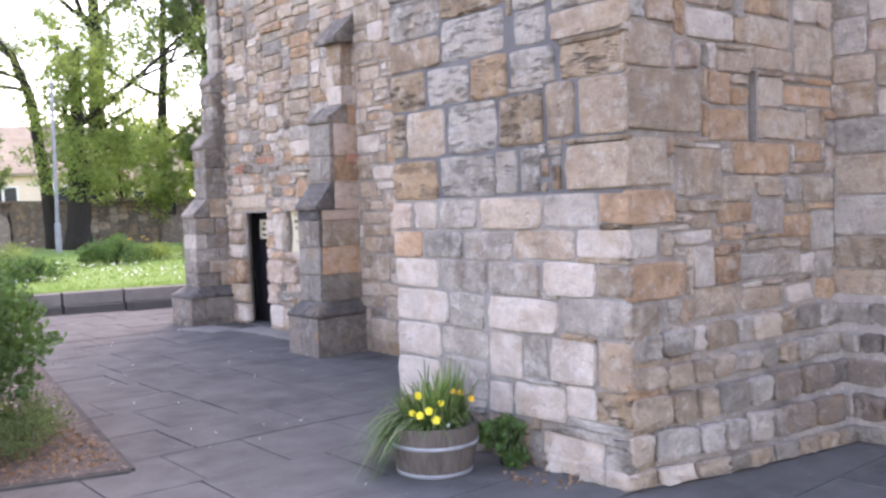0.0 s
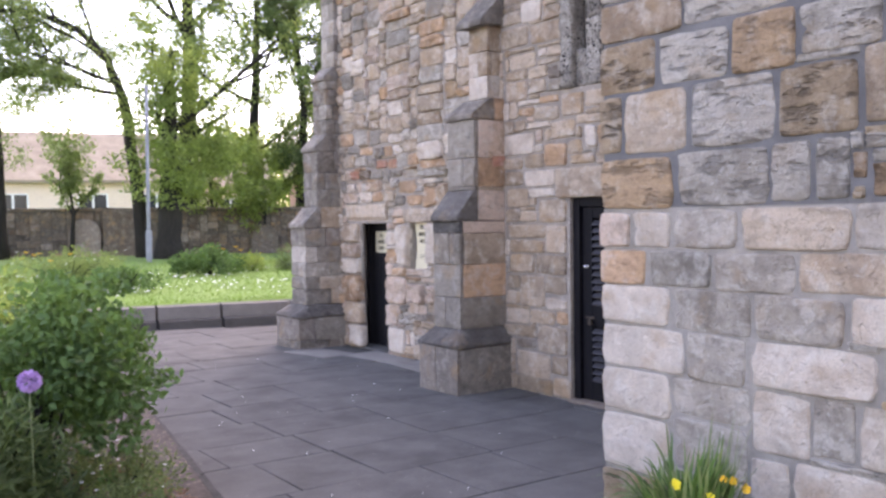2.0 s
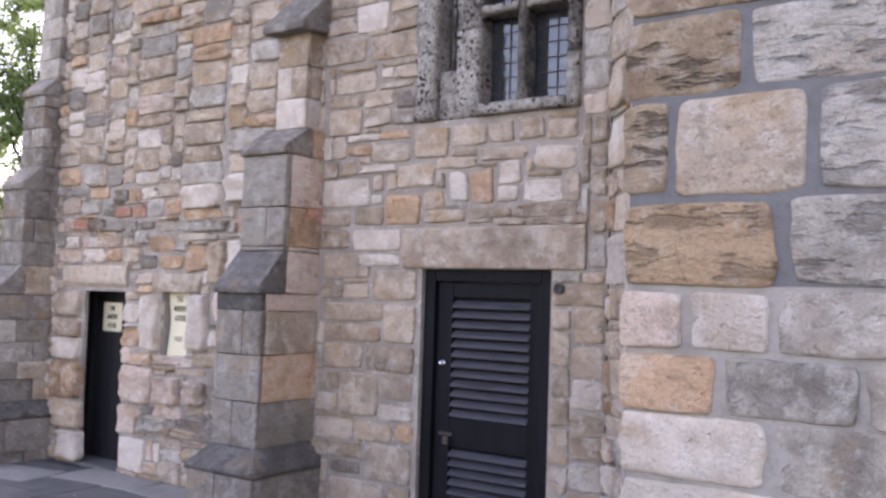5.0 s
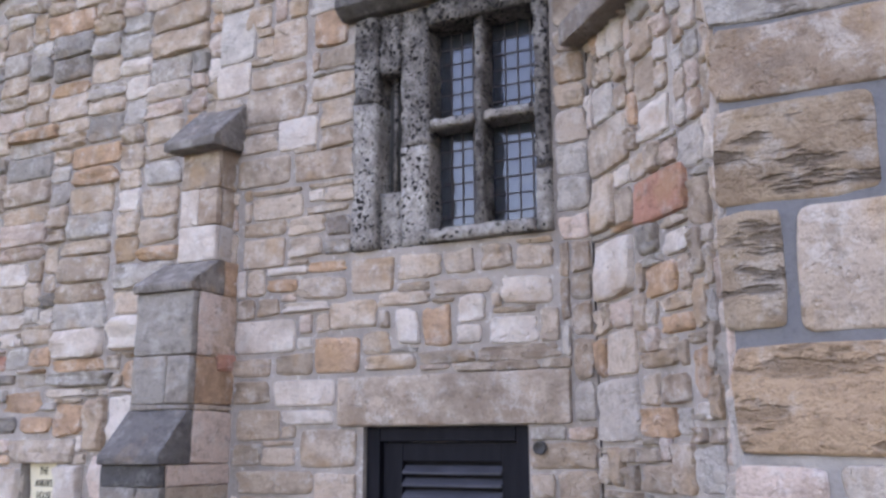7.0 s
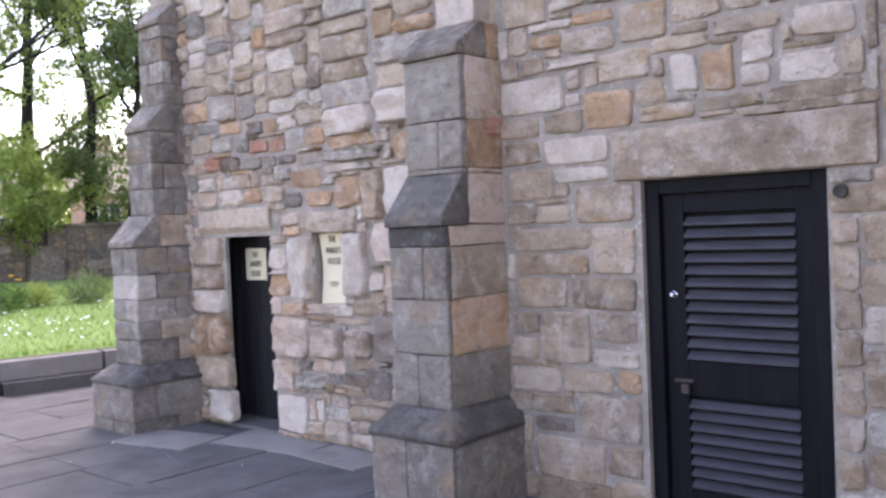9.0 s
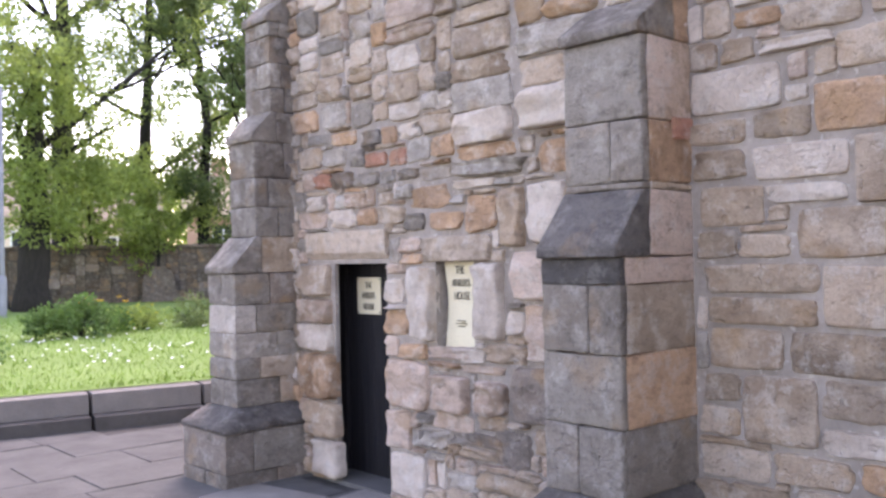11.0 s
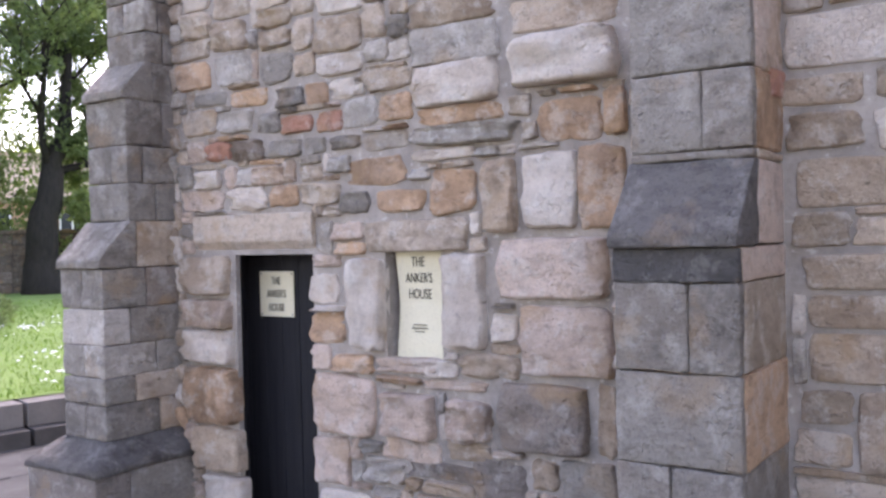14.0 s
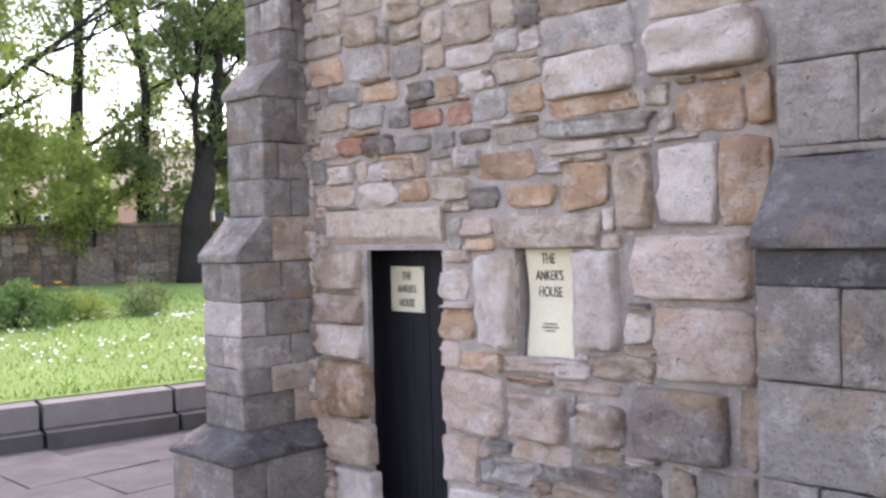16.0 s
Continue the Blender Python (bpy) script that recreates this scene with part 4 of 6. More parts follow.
def buttress(name, label, wall_x, y0, y1, stages, seed, size=(0.2, 0.3), skin=None):
    """stages from the foot up: front x, z0, z1, inset at y0 and y1, heights of joints (None: uneven courses), tones of the front and of the sides.
    Between two stages lies a sloping stone: in front alone, or round the sides too where the stage above is narrower."""
    e = thing(name, (wall_x, (y0 + y1) / 2, 0), label, "buttress", "buttresses of the wall")
    r = random.Random(seed)
    inv = Matrix.Translation(-Vector(e.location))
    back = wall_x + 0.12

    def block(bm, tone, what="block", text=""):
        ob = part(what, worn(bm, 0.007), STONE[tone], e, text)
        ob.matrix_basis = inv

    for k, (fx, z0, z1, i0, i1, joints, front, sides) in enumerate(stages):
        zs = [z0, *(joints or ()), z1]
        if joints is None:
            zs = [z0]
            while z1 - zs[-1] > size[1] * 1.3:
                zs.append(zs[-1] + r.uniform(*size))
            zs.append(z1)
        a, b = y0 + i0, y1 - i1
        for row, (lo, hi) in enumerate(zip(zs, zs[1:])):
            cuts = [a, a + (b - a) * r.choice((0.4, 0.5, 0.56)), b] if (row + (k > 1)) % 2 == 0 and hi - lo > 0.1 else [a, b]
            mid = fx + r.uniform(*skin) if skin else fx + (back - fx) * (r.uniform(0.24, 0.34) if row % 2 else r.uniform(0.42, 0.6))
            for c0, c1 in zip(cuts, cuts[1:]):
                jut = r.uniform(0, 0.006)
                block(boxbm(fx - jut, mid - 0.0015, c0 + 0.0015, c1 - 0.0015, lo + 0.0015, hi - 0.0015, 0.011), r.choice(front))
            jut = r.uniform(0, 0.005)
            block(boxbm(mid + 0.0015, back, a - jut, b + jut, lo + 0.0015, hi - 0.0015, 0.011), sides[row % len(sides)])
        if k + 1 < len(stages):
            nx, nz, _, j0, j1 = stages[k + 1][:5]
            if nz - z1 < 0.02:
                continue
            if j0 - i0 > 0.05:
                bm = bmesh.new()
                p, q = y0 + i0 - 0.012, y1 - i1 + 0.012
                rings = [[bm.verts.new(v) for v in ((x, u, z), (back, u, z), (back, w, z), (x, w, z))] for x, u, w, z in ((fx - 0.012, p, q, z1), (fx - 0.012, p, q, z1 + 0.035), (nx - 0.004, y0 + j0 - 0.004, y1 - j1 + 0.004, nz))]
                bm.faces.new(rings[0])
                bm.faces.new(rings[-1][::-1])
                for u, w in zip(rings, rings[1:]):
                    for i in range(4):
                        bm.faces.new((u[i], w[i], w[(i + 1) % 4], u[(i + 1) % 4]))
                bmesh.ops.recalc_face_normals(bm, faces=bm.faces)
                block(bm, "s", "weathering", "dark lichened sloping plinth stone")
            else:
                block(boxbm(nx + 0.05, back, a - 0.001, b + 0.001, z1 + 0.0015, nz - 0.0015, 0.011), r.choice(sides))
                tone = "s" if sum(t in "sdz" for t in front) * 2 > len(front) else "k"
                block(slab_xz(bmesh.new(), [(fx - 0.03, z1), (fx - 0.03, z1 + 0.05), (nx - 0.004, nz), (nx + 0.048, nz), (nx + 0.048, z1)], a - 0.006, b + 0.006, 0.01), tone, "weathering", "sloping weathered capping stone")
    return e


b1 = buttress("buttress", "tall stepped buttress of grey and ochre sandstone between the doors", WALL_B, 8.78, 9.42, [
    (5.25, -0.03, 0.44, 0, 0, (), "kkd", "kd"),
    (5.37, 0.61, 1.545, 0.1, 0.1, (0.92, 1.24), "k", "kot"),
    (5.365, 1.545, 1.665, 0.1, 0.1, (), "z", "p"),
    (5.55, 1.965, 2.655, 0.1, 0.1, (2.0, 2.28), "k", "top"),
    (5.76, 2.872, 3.60, 0.14, 0.2, (3.1, 3.34), "wwb", "gbt")], 5, (0.2, 0.3), (0.025, 0.06))
cap = part("weathering", slab_xz(bmesh.new(), [(5.63, 3.57), (5.63, 3.63), (5.93, 3.93), (6.0, 3.93), (6.0, 3.6)], 8.86, 9.27, 0.015), STONE["k"], b1, "mossy sloping capping stone")
cap.matrix_basis = Matrix.Translation(-Vector(b1.location))
b2 = buttress("buttress", "stepped grey sandstone buttress at the end of the wall", WALL_B, 12.52, 13.2, [
    (5.46, -0.03, 0.40, 0, 0, (0.1,), "kdk", "dkd"),
    (5.63, 0.56, 1.58, 0.13, 0.13, None, "kkgk", "tbkkd"),
    (5.82, 1.86, 2.60, 0.13, 0.16, None, "kkgk", "kkd"),
    (5.97, 2.84, 3.55, 0.13, 0.18, None, "kkg", "kdk"),
    (6.1, 3.75, 4.9, 0.13, 0.2, None, "kg", "k")], 9, (0.16, 0.24))


# ---------------------------------------------------------------- louvred door
def door_1():
    e = tagged(thing("door_1", (WALL_A, 7.46, 0), "black-painted wooden door with louvres in a stone doorway", "door"), kind="structure")
    inv = Matrix.Translation(-Vector(e.location))
    x0 = WALL_A + 0.06
    y0, y1, top = D1

    def p(name, bm, mat=M_BLACK, parent=e, label=""):
        ob = part(name, bm, mat, parent, label)
        ob.matrix_basis = inv if parent is e else Matrix()
        return ob
    p("door_jamb", boxbm(x0, x0 + 0.11, y0 + 0.002, y0 + 0.085, 0.0, top - 0.002, 0.006))
    p("door_jamb", boxbm(x0, x0 + 0.11, y1 - 0.085, y1 - 0.002, 0.0, top - 0.002, 0.006))
    p("door_head", boxbm(x0, x0 + 0.11, y0 + 0.087, y1 - 0.087, top - 0.08, top - 0.002, 0.006))
    lx = x0 + 0.035
    a, b = y0 + 0.09, y1 - 0.09
    p("stile", boxbm(lx, lx + 0.045, a, a + 0.09, 0.03, top - 0.085, 0.004))
    p("stile", boxbm(lx, lx + 0.045, b - 0.12, b, 0.03, top - 0.085, 0.004))
    for z0, z1 in ((0.03, 0.2), (0.70, 0.89), (1.68, top - 0.085)):
        p("rail", boxbm(lx + 0.002, lx + 0.043, a + 0.091, b - 0.121, z0, z1, 0.004))
    p("door_back", boxbm(lx + 0.047, lx + 0.06, a, b, 0.03, top - 0.085))
    r = random.Random(4)
    for z0, z1, n in ((0.205, 0.695, 8), (0.895, 1.675, 12)):
        st = (z1 - z0) / n
        for k in range(n):
            z = z0 + k * st
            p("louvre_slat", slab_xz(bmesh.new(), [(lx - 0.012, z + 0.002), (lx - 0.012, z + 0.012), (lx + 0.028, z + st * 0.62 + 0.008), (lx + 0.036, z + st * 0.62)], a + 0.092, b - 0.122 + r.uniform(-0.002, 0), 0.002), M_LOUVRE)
    kn = lathe(bmesh.new(), [(0.0, 0.03), (0.014, 0.028), (0.018, 0.015), (0.012, 0.0), (0.02, -0.004)], 14)
    ob = part("knob", kn, M_CHROME, e, "small bright round knob")
    ob.matrix_basis = inv @ Matrix.Translation((lx - 0.004, b - 0.05, 1.24)) @ pose(0, 0, 0, 0, -90, 0)
    p("hasp", boxbm(lx - 0.012, lx - 0.001, b - 0.15, b - 0.04, 0.77, 0.79, 0.003), M_IRON, e, "iron hasp")
    p("padlock", boxbm(lx - 0.035, lx - 0.013, b - 0.135, b - 0.09, 0.715, 0.765, 0.006), M_IRON, e, "old padlock")
    p("door_sill", boxbm(WALL_A - 0.02, x0 + 0.16, y0 + 0.004, y1 - 0.004, -0.04, 0.025, 0.012), STONE["d"], e, "worn stone door sill")


door_1()


def door_2():
    e = tagged(thing("door_2", (WALL_B, 11.9, 0), "narrow black plank door set deep in rubble masonry", "door"), kind="structure")
    inv = Matrix.Translation(-Vector(e.location))
    x = 6.45
    y = 11.44
    r = random.Random(12)
    while y < 12.45:
        w = 0.145
        ob = part("door_plank", boxbm(x + r.uniform(0, 0.004), x + 0.05, y + 0.002, y + w - 0.002, 0.02, 1.72, 0.005), M_DOORWOOD, e)
        ob.matrix_basis = inv
        y += w
    ob = part("door_sill", boxbm(WALL_B + 0.01, x + 0.06, D2[0] - 0.02, D2[1] + 0.25, -0.03, 0.02, 0.01), M_SLAB, e, "grey stone sill")
    ob.matrix_basis = inv
    ob = part("door_post", boxbm(x - 0.03, x - 0.002, 12.33, 12.4, 0.02, 1.64, 0.004), M_DOORWOOD, e)
    ob.matrix_basis = inv
    return e


door_2()


def sign(name, label, w, h, m, lines, extra, bow):
    e = thing(name, (0, 0, 0), label, "sign")
    e.matrix_basis = m
    bm = bmesh.new()
    n = 7
    front, back = [], []
    for j in range(n):
        z = -h / 2 + h * j / (n - 1)
        y = bow * math.cos(math.pi * (z / h)) ** 2
        s = w / 2 * (1.0 - (0.08 * math.sin(math.pi * (j / (n - 1))) if bow else 0))
        front.append([bm.verts.new((sx * s, y - 0.004, z)) for sx in (-1, 1)])
        back.append([bm.verts.new((sx * s, y + 0.002, z)) for sx in (-1, 1)])
    for j in range(n - 1):
        bm.faces.new((front[j][0], front[j][1], front[j + 1][1], front[j + 1][0]))
        bm.faces.new((back[j][1], back[j][0], back[j + 1][0], back[j + 1][1]))
        for k, q in ((0, (back[j][0], front[j][0], front[j + 1][0], back[j + 1][0])), (1, (front[j][1], back[j][1], back[j + 1][1], front[j + 1][1]))):
            bm.faces.new(q)
    bm.faces.new((back[0][0], back[0][1], front[0][1], front[0][0]))
    bm.faces.new((front[-1][0], front[-1][1], back[-1][1], back[-1][0]))
    part("plate", bm, M_BRASS, e, "cream metal plate")
    for text, size, z in lines:
        words("lettering", text, size, M_INK, pose(0, -0.0075 + bow * math.cos(math.pi * (z / h)) ** 2, z, 90, 0, 0) @ Matrix.Diagonal((0.62, 1, 1, 1)), e)
    for z, ww in extra:
        part("small_print", boxbm(-ww / 2, ww / 2, -0.0065 + bow * math.cos(math.pi * (z / h)) ** 2, -0.004, z - 0.002, z + 0.002), M_INK, e)
    for sx in (-1, 1):
        for sz in (-1, 1):
            s = lathe(bmesh.new(), [(0.0, 0.004), (0.005, 0.003), (0.006, 0.0)], 8)
            ob = part("screw", s, M_IRON, e)
            ob.matrix_basis = pose(sx * (w / 2 - 0.014), -0.004, sz * (h / 2 - 0.014), 90, 0, 0)
    return e


SIGN_TURN = -90
sign("door_sign", "small cream sign with dark lettering on the black door", 0.29, 0.28, Matrix.Translation((6.44, 12.045, 1.39)) @ pose(0, 0, 0, 0, 0, SIGN_TURN), [("THE", 0.068, 0.08), ("ANKER'S", 0.068, 0.0), ("HOUSE", 0.068, -0.085)], [], 0.0)
sign("niche_sign", "tall cream sign bent into a slit window niche", 0.30, 0.60, Matrix.Translation((6.245, 10.81, 1.37)) @ pose(0, 0, 0, 0, 0, SIGN_TURN), [("THE", 0.075, 0.22), ("ANKER'S", 0.072, 0.135), ("HOUSE", 0.075, 0.05)], [(-0.11, 0.08), (-0.128, 0.1), (-0.146, 0.06)], 0.02)


# ---------------------------------------------------------------- window
def window_1():
    e = tagged(thing("window_1", (WALL_A, 7.3, 2.86), "decayed stone mullioned window with leaded lights", "window"), kind="structure")
    inv = Matrix.Translation(-Vector(e.location))
    y0, y1, z0, z1 = WIN
    r = random.Random(21)

    def stone_bar(name, x0, x1, a, b, c, d, label="", mat=M_DECAY):
        """A bar with an eaten, uneven surface."""
        bm = bmesh.new()
        n = [max(2, int((q1 - q0) / 0.045)) for q0, q1 in ((x0, x1), (a, b), (c, d))]
        box(bm, x0, x1, a, b, c, d)
        for ax, k in enumerate(n):
            lo, hi = ((x0, x1), (a, b), (c, d))[ax]
            for i in range(1, k):
                co, no = [0, 0, 0], [0, 0, 0]
                co[ax], no[ax] = lo + (hi - lo) * i / k, 1
                bmesh.ops.bisect_plane(bm, geom=bm.verts[:] + bm.edges[:] + bm.faces[:], plane_co=co, plane_no=no)
        cx, cy, cz = (x0 + x1) / 2, (a + b) / 2, (c + d) / 2
        for v in bm.verts:
            q = v.co * 19.0
            s = noise.noise(q) * 0.013 + noise.noise(q * 2.3) * 0.008
            dirn = Vector(((v.co.x - cx) / (x1 - x0), (v.co.y - cy) / (b - a), (v.co.z - cz) / (d - c)))
            big = max(abs(dirn.x), abs(dirn.y), abs(dirn.z))
            dirn = Vector([t if abs(t) > big - 0.02 else 0 for t in dirn]).normalized()
            v.co += dirn * (s - 0.006)
        for f in bm.faces:
            f.smooth = True
        ob = part(name, bm, mat, e, label)
        ob.matrix_basis = inv
        return ob
    # opening for the lights: 6.88 - 7.53, 2.93 - 4.17; blind light 7.74 - 7.88
    fx = WALL_A - 0.02
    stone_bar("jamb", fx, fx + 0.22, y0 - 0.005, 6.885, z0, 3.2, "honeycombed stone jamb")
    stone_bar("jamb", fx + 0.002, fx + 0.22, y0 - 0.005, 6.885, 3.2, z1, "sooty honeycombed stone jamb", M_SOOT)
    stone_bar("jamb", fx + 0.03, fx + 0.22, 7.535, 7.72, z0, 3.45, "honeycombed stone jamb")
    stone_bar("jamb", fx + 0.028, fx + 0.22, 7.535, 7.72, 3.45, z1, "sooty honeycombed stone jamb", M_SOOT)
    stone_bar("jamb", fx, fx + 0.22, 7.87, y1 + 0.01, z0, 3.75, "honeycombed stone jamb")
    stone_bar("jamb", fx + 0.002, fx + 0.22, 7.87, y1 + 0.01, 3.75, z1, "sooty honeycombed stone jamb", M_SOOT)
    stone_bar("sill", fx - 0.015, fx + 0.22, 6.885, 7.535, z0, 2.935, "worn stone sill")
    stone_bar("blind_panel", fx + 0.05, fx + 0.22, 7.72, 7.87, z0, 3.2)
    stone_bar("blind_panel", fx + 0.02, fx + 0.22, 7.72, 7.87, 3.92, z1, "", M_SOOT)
    # dark panel that paints the shade deep in the blind light
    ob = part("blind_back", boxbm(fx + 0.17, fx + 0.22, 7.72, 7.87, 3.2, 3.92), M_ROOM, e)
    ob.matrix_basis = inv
    ob = part("blind_bar", tube(bmesh.new(), [(fx + 0.12, 7.80, 3.19), (fx + 0.12, 7.80, 3.93)], [0.012, 0.012]), M_SOOT, e)
    ob.matrix_basis = inv
    stone_bar("head", fx, fx + 0.22, 6.885, 7.535, 4.165, z1, "sooty stone window head", M_SOOT)
    stone_bar("mullion", fx + 0.04, fx + 0.215, 7.2, 7.255, 2.935, 4.165, "eroded stone mullion", M_SOOT)
    stone_bar("transom", fx + 0.03, fx + 0.215, 6.885, 7.2, 3.535, 3.59, "eroded stone transom")
    stone_bar("transom", fx + 0.03, fx + 0.215, 7.255, 7.535, 3.535, 3.59, "eroded stone transom")
    gx = fx + 0.195
    for a, b in ((6.885, 7.2), (7.255, 7.535)):
        for c, d in ((2.935, 3.535), (3.59, 4.165)):
            pane = part("pane", boxbm(gx, gx + 0.004, a - 0.01, b + 0.01, c - 0.01, d + 0.01), M_GLASS, e, "reflecting old window glass")
            pane.matrix_basis = inv
            pane.visible_shadow = False
            for k in range(1, 4):
                y = a + (b - a) * k / 4
                ob = part("lead_came", boxbm(gx - 0.008, gx - 0.001, y - 0.003, y + 0.003, c, d), M_IRON, pane)
            for k in range(1, 6):
                z = c + (d - c) * k / 6
                ob = part("lead_came", boxbm(gx - 0.012, gx - 0.0085, a, b, z - 0.003, z + 0.003), M_IRON, pane)
    ob = part("hood_stone", slab_xz(bmesh.new(), [(fx - 0.1, 4.36), (fx - 0.1, 4.42), (fx + 0.02, 4.52), (fx + 0.2, 4.52), (fx + 0.2, 4.31), (fx - 0.02, 4.31)], 6.75, 8.12, 0.015), STONE["s"], e, "projecting dark hood stone")
    ob.matrix_basis = inv
    # added dark panel for the unlit room behind the glass
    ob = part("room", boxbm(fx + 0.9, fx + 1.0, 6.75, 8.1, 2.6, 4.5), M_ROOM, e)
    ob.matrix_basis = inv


window_1()

# vent beside the louvred door, its hole's darkness painted on a shallow disc; stained stone on the buttress
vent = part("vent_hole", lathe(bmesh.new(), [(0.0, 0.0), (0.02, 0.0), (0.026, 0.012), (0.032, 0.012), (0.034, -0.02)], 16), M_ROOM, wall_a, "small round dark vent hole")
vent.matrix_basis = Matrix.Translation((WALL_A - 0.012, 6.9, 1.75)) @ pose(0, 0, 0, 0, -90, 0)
st = part("block", worn(boxbm(5.78, 5.98, 8.868, 9.0, 2.2, 2.3, 0.012)), STONE["r"], b1, "dark red stained stone")
st.matrix_basis = Matrix.Translation(-Vector(b1.location))

# lintels and sloping stones
def lintel(name, label, bmx, tone, par):
    ob = part(name, bmx, STONE[tone], par, label)
    return ob


lintel("lintel", "long buff stone lintel", boxbm(WALL_A - 0.012, WALL_A + 0.2, 6.735, 8.11, D1[2] + 0.004, 2.14, 0.018), "b", wall_a)
lintel("lintel", "buff stone lintel with a chamfered edge", slab_xz(bmesh.new(), [(WALL_B - 0.02, 1.72), (WALL_B - 0.02, 1.88), (WALL_B + 0.3, 1.88), (WALL_B + 0.3, D2[2] + 0.004), (WALL_B + 0.05, D2[2] + 0.004)], 11.47, 12.46, 0.012), "b", wall_b)


# ---------------------------------------------------------------- stones of the walls
MIX_BIG, MIX_SMALL, MIX_END = "bbgggwtp", "bbbpbbgkgwwwwpppttoobkgwp", "bbwttbogpwobp"
hole_a = [(D1[0], D1[1], -0.1, D1[2]), (WIN[0] - 0.02, WIN[1] + 0.02, WIN[2] - 0.02, 4.32), (6.73, 8.12, D1[2], 2.145), (6.73, 8.14, 4.3, 4.54)]
hole_b = [(D2[0], D2[1], -0.1, D2[2]), (10.6, 10.98, 1.06, 1.7), (11.46, 12.47, D2[2], 1.89)]
slit = [SLIT]
always = lambda *q: True

lay(wall_pier, PIER + fill(PIER, PIER_Y0 - 0.012, PIER_Y1, 0, 4.4, [], ((0.28, 0.6), (0.2, 0.32)), "effe", 1), lambda u: (PIER_X + BACK, u), 90, "ashlar", (0.02, 0.036), 0.005, 11, always)
lay(wall_pier, END + fill(END, PIER_X - 0.012, SOUTH_X + 0.06, 0, 4.2, slit, ((0.18, 0.45), (0.11, 0.25)), MIX_END, 2), lambda u: (u, PIER_Y0 + BACK), 180, "rubble", (0.016, 0.036), 0.013, 12, always)
sp_len = math.hypot(SP1[0] - SP0[0], SP1[1] - SP0[1])
sp_dir = ((SP1[0] - SP0[0]) / sp_len, (SP1[1] - SP0[1]) / sp_len)
sp_turn = math.degrees(math.atan2(sp_dir[1], sp_dir[0]))
lay(wall_pier, SPLAY + fill(SPLAY, 0.0, sp_len, 0, 4.6, [], ((0.1, 0.3), (0.07, 0.2)), MIX_END + "bgwbg", 3), lambda u: (SP0[0] + sp_dir[0] * u, SP0[1] - 0.03 + sp_dir[1] * u), sp_turn, "rubble", (0.016, 0.04), 0.012, 13, always)
lay(wall_pier, fill([], PIER_X + 0.05, SP0[0], 0, 4.2, [], ((0.25, 0.5), (0.18, 0.3)), MIX_BIG, 31), lambda u: (u, PIER_Y1 - 0.03 + (u - PIER_X) * 0.118), 6.7, "ashlar", (0.02, 0.03), 0.012, 32, always)
drip = part("drip_stone", slab_xz(bmesh.new(), [(0.0, 0.0), (0.98, 0.0), (0.98, 0.13), (0.0, 0.16)], -0.02, 0.13, 0.02), STONE["d"], wall_pier, "projecting mossy drip stone")
drip.matrix_basis = Matrix.Translation((SP0[0] + sp_dir[0] * 0.2, SP0[1] + sp_dir[1] * 0.2, 3.84)) @ pose(0, 0, 0, 0, 0, sp_turn)
# rough footing stones along the pier
lay(wall_pier, fill([], PIER_Y0 - 0.04, PIER_Y1 - 0.2, 0, 0.1, [], ((0.14, 0.3), (0.08, 0.1)), "ggwk", 33), lambda u: (PIER_X + BACK, u), 90, "rubble", (0.045, 0.075), -0.012, 34, always)
# battered footing of the pier's end and of the wall beside it
FOOT = [(3.99, 3.45), (4.70, 3.23), (5.90, 3.0), (5.78, 0.5)]
HEAD = [(4.0, 3.47), (4.72, 3.465), (6.42, 3.45), (6.46, 0.5)]
BATTER = 0.95
bm = bmesh.new()
rings = [[bm.verts.new((x, y, z)) for x, y in line] for z, line in ((-0.05, FOOT), (BATTER, HEAD))]
for i in range(3):
    bm.faces.new((rings[0][i], rings[1][i], rings[1][i + 1], rings[0][i + 1]))
bmesh.ops.recalc_face_normals(bm, faces=bm.faces)
part("footing", bm, M_MORTAR, wall_pier, "rough battered footing")
for row, (z0, z1) in enumerate(((0.0, 0.13), (0.13, 0.33), (0.34, 0.54), (0.55, 0.72), (0.73, 0.9))):
    share = (z0 + z1) / 2 / BATTER
    line = [(p[0] + (q[0] - p[0]) * share, p[1] + (q[1] - p[1]) * share) for p, q in zip(FOOT, HEAD)]
    for k, (f0, f1) in enumerate(zip(line, line[1:])):
        tone = ("gtbw", "kgbt" if row > 2 else "kkgt", "ddk" if row < 3 else "kg")[k]
        fl = math.hypot(f1[0] - f0[0], f1[1] - f0[1])
        fd = ((f1[0] - f0[0]) / fl, (f1[1] - f0[1]) / fl)
        seen = [(0.55, 0.88, z0, z1, "d"), (0.9, 1.24, z0, z1, "d")] if k == 1 and row in (1, 2) else []
        lay(wall_pier, seen + fill(seen, 0.0, fl, z0, z1, [], ((0.16, 0.36), (0.14, 0.2)), tone, 90 + 7 * row + k), lambda u: (f0[0] + fd[0] * u, f0[1] + fd[1] * u), 180 + math.degrees(math.atan2(fd[1], fd[0])), "rubble", (0.03, 0.05), 0.014, 94 + 5 * row + k, always)
A += stones("8.84 9.12 3.98 4.22 w; 8.8 9.12 4.22 4.6 g; 8.82 9.12 4.6 4.95 b; 8.84 9.12 4.95 5.3 w")
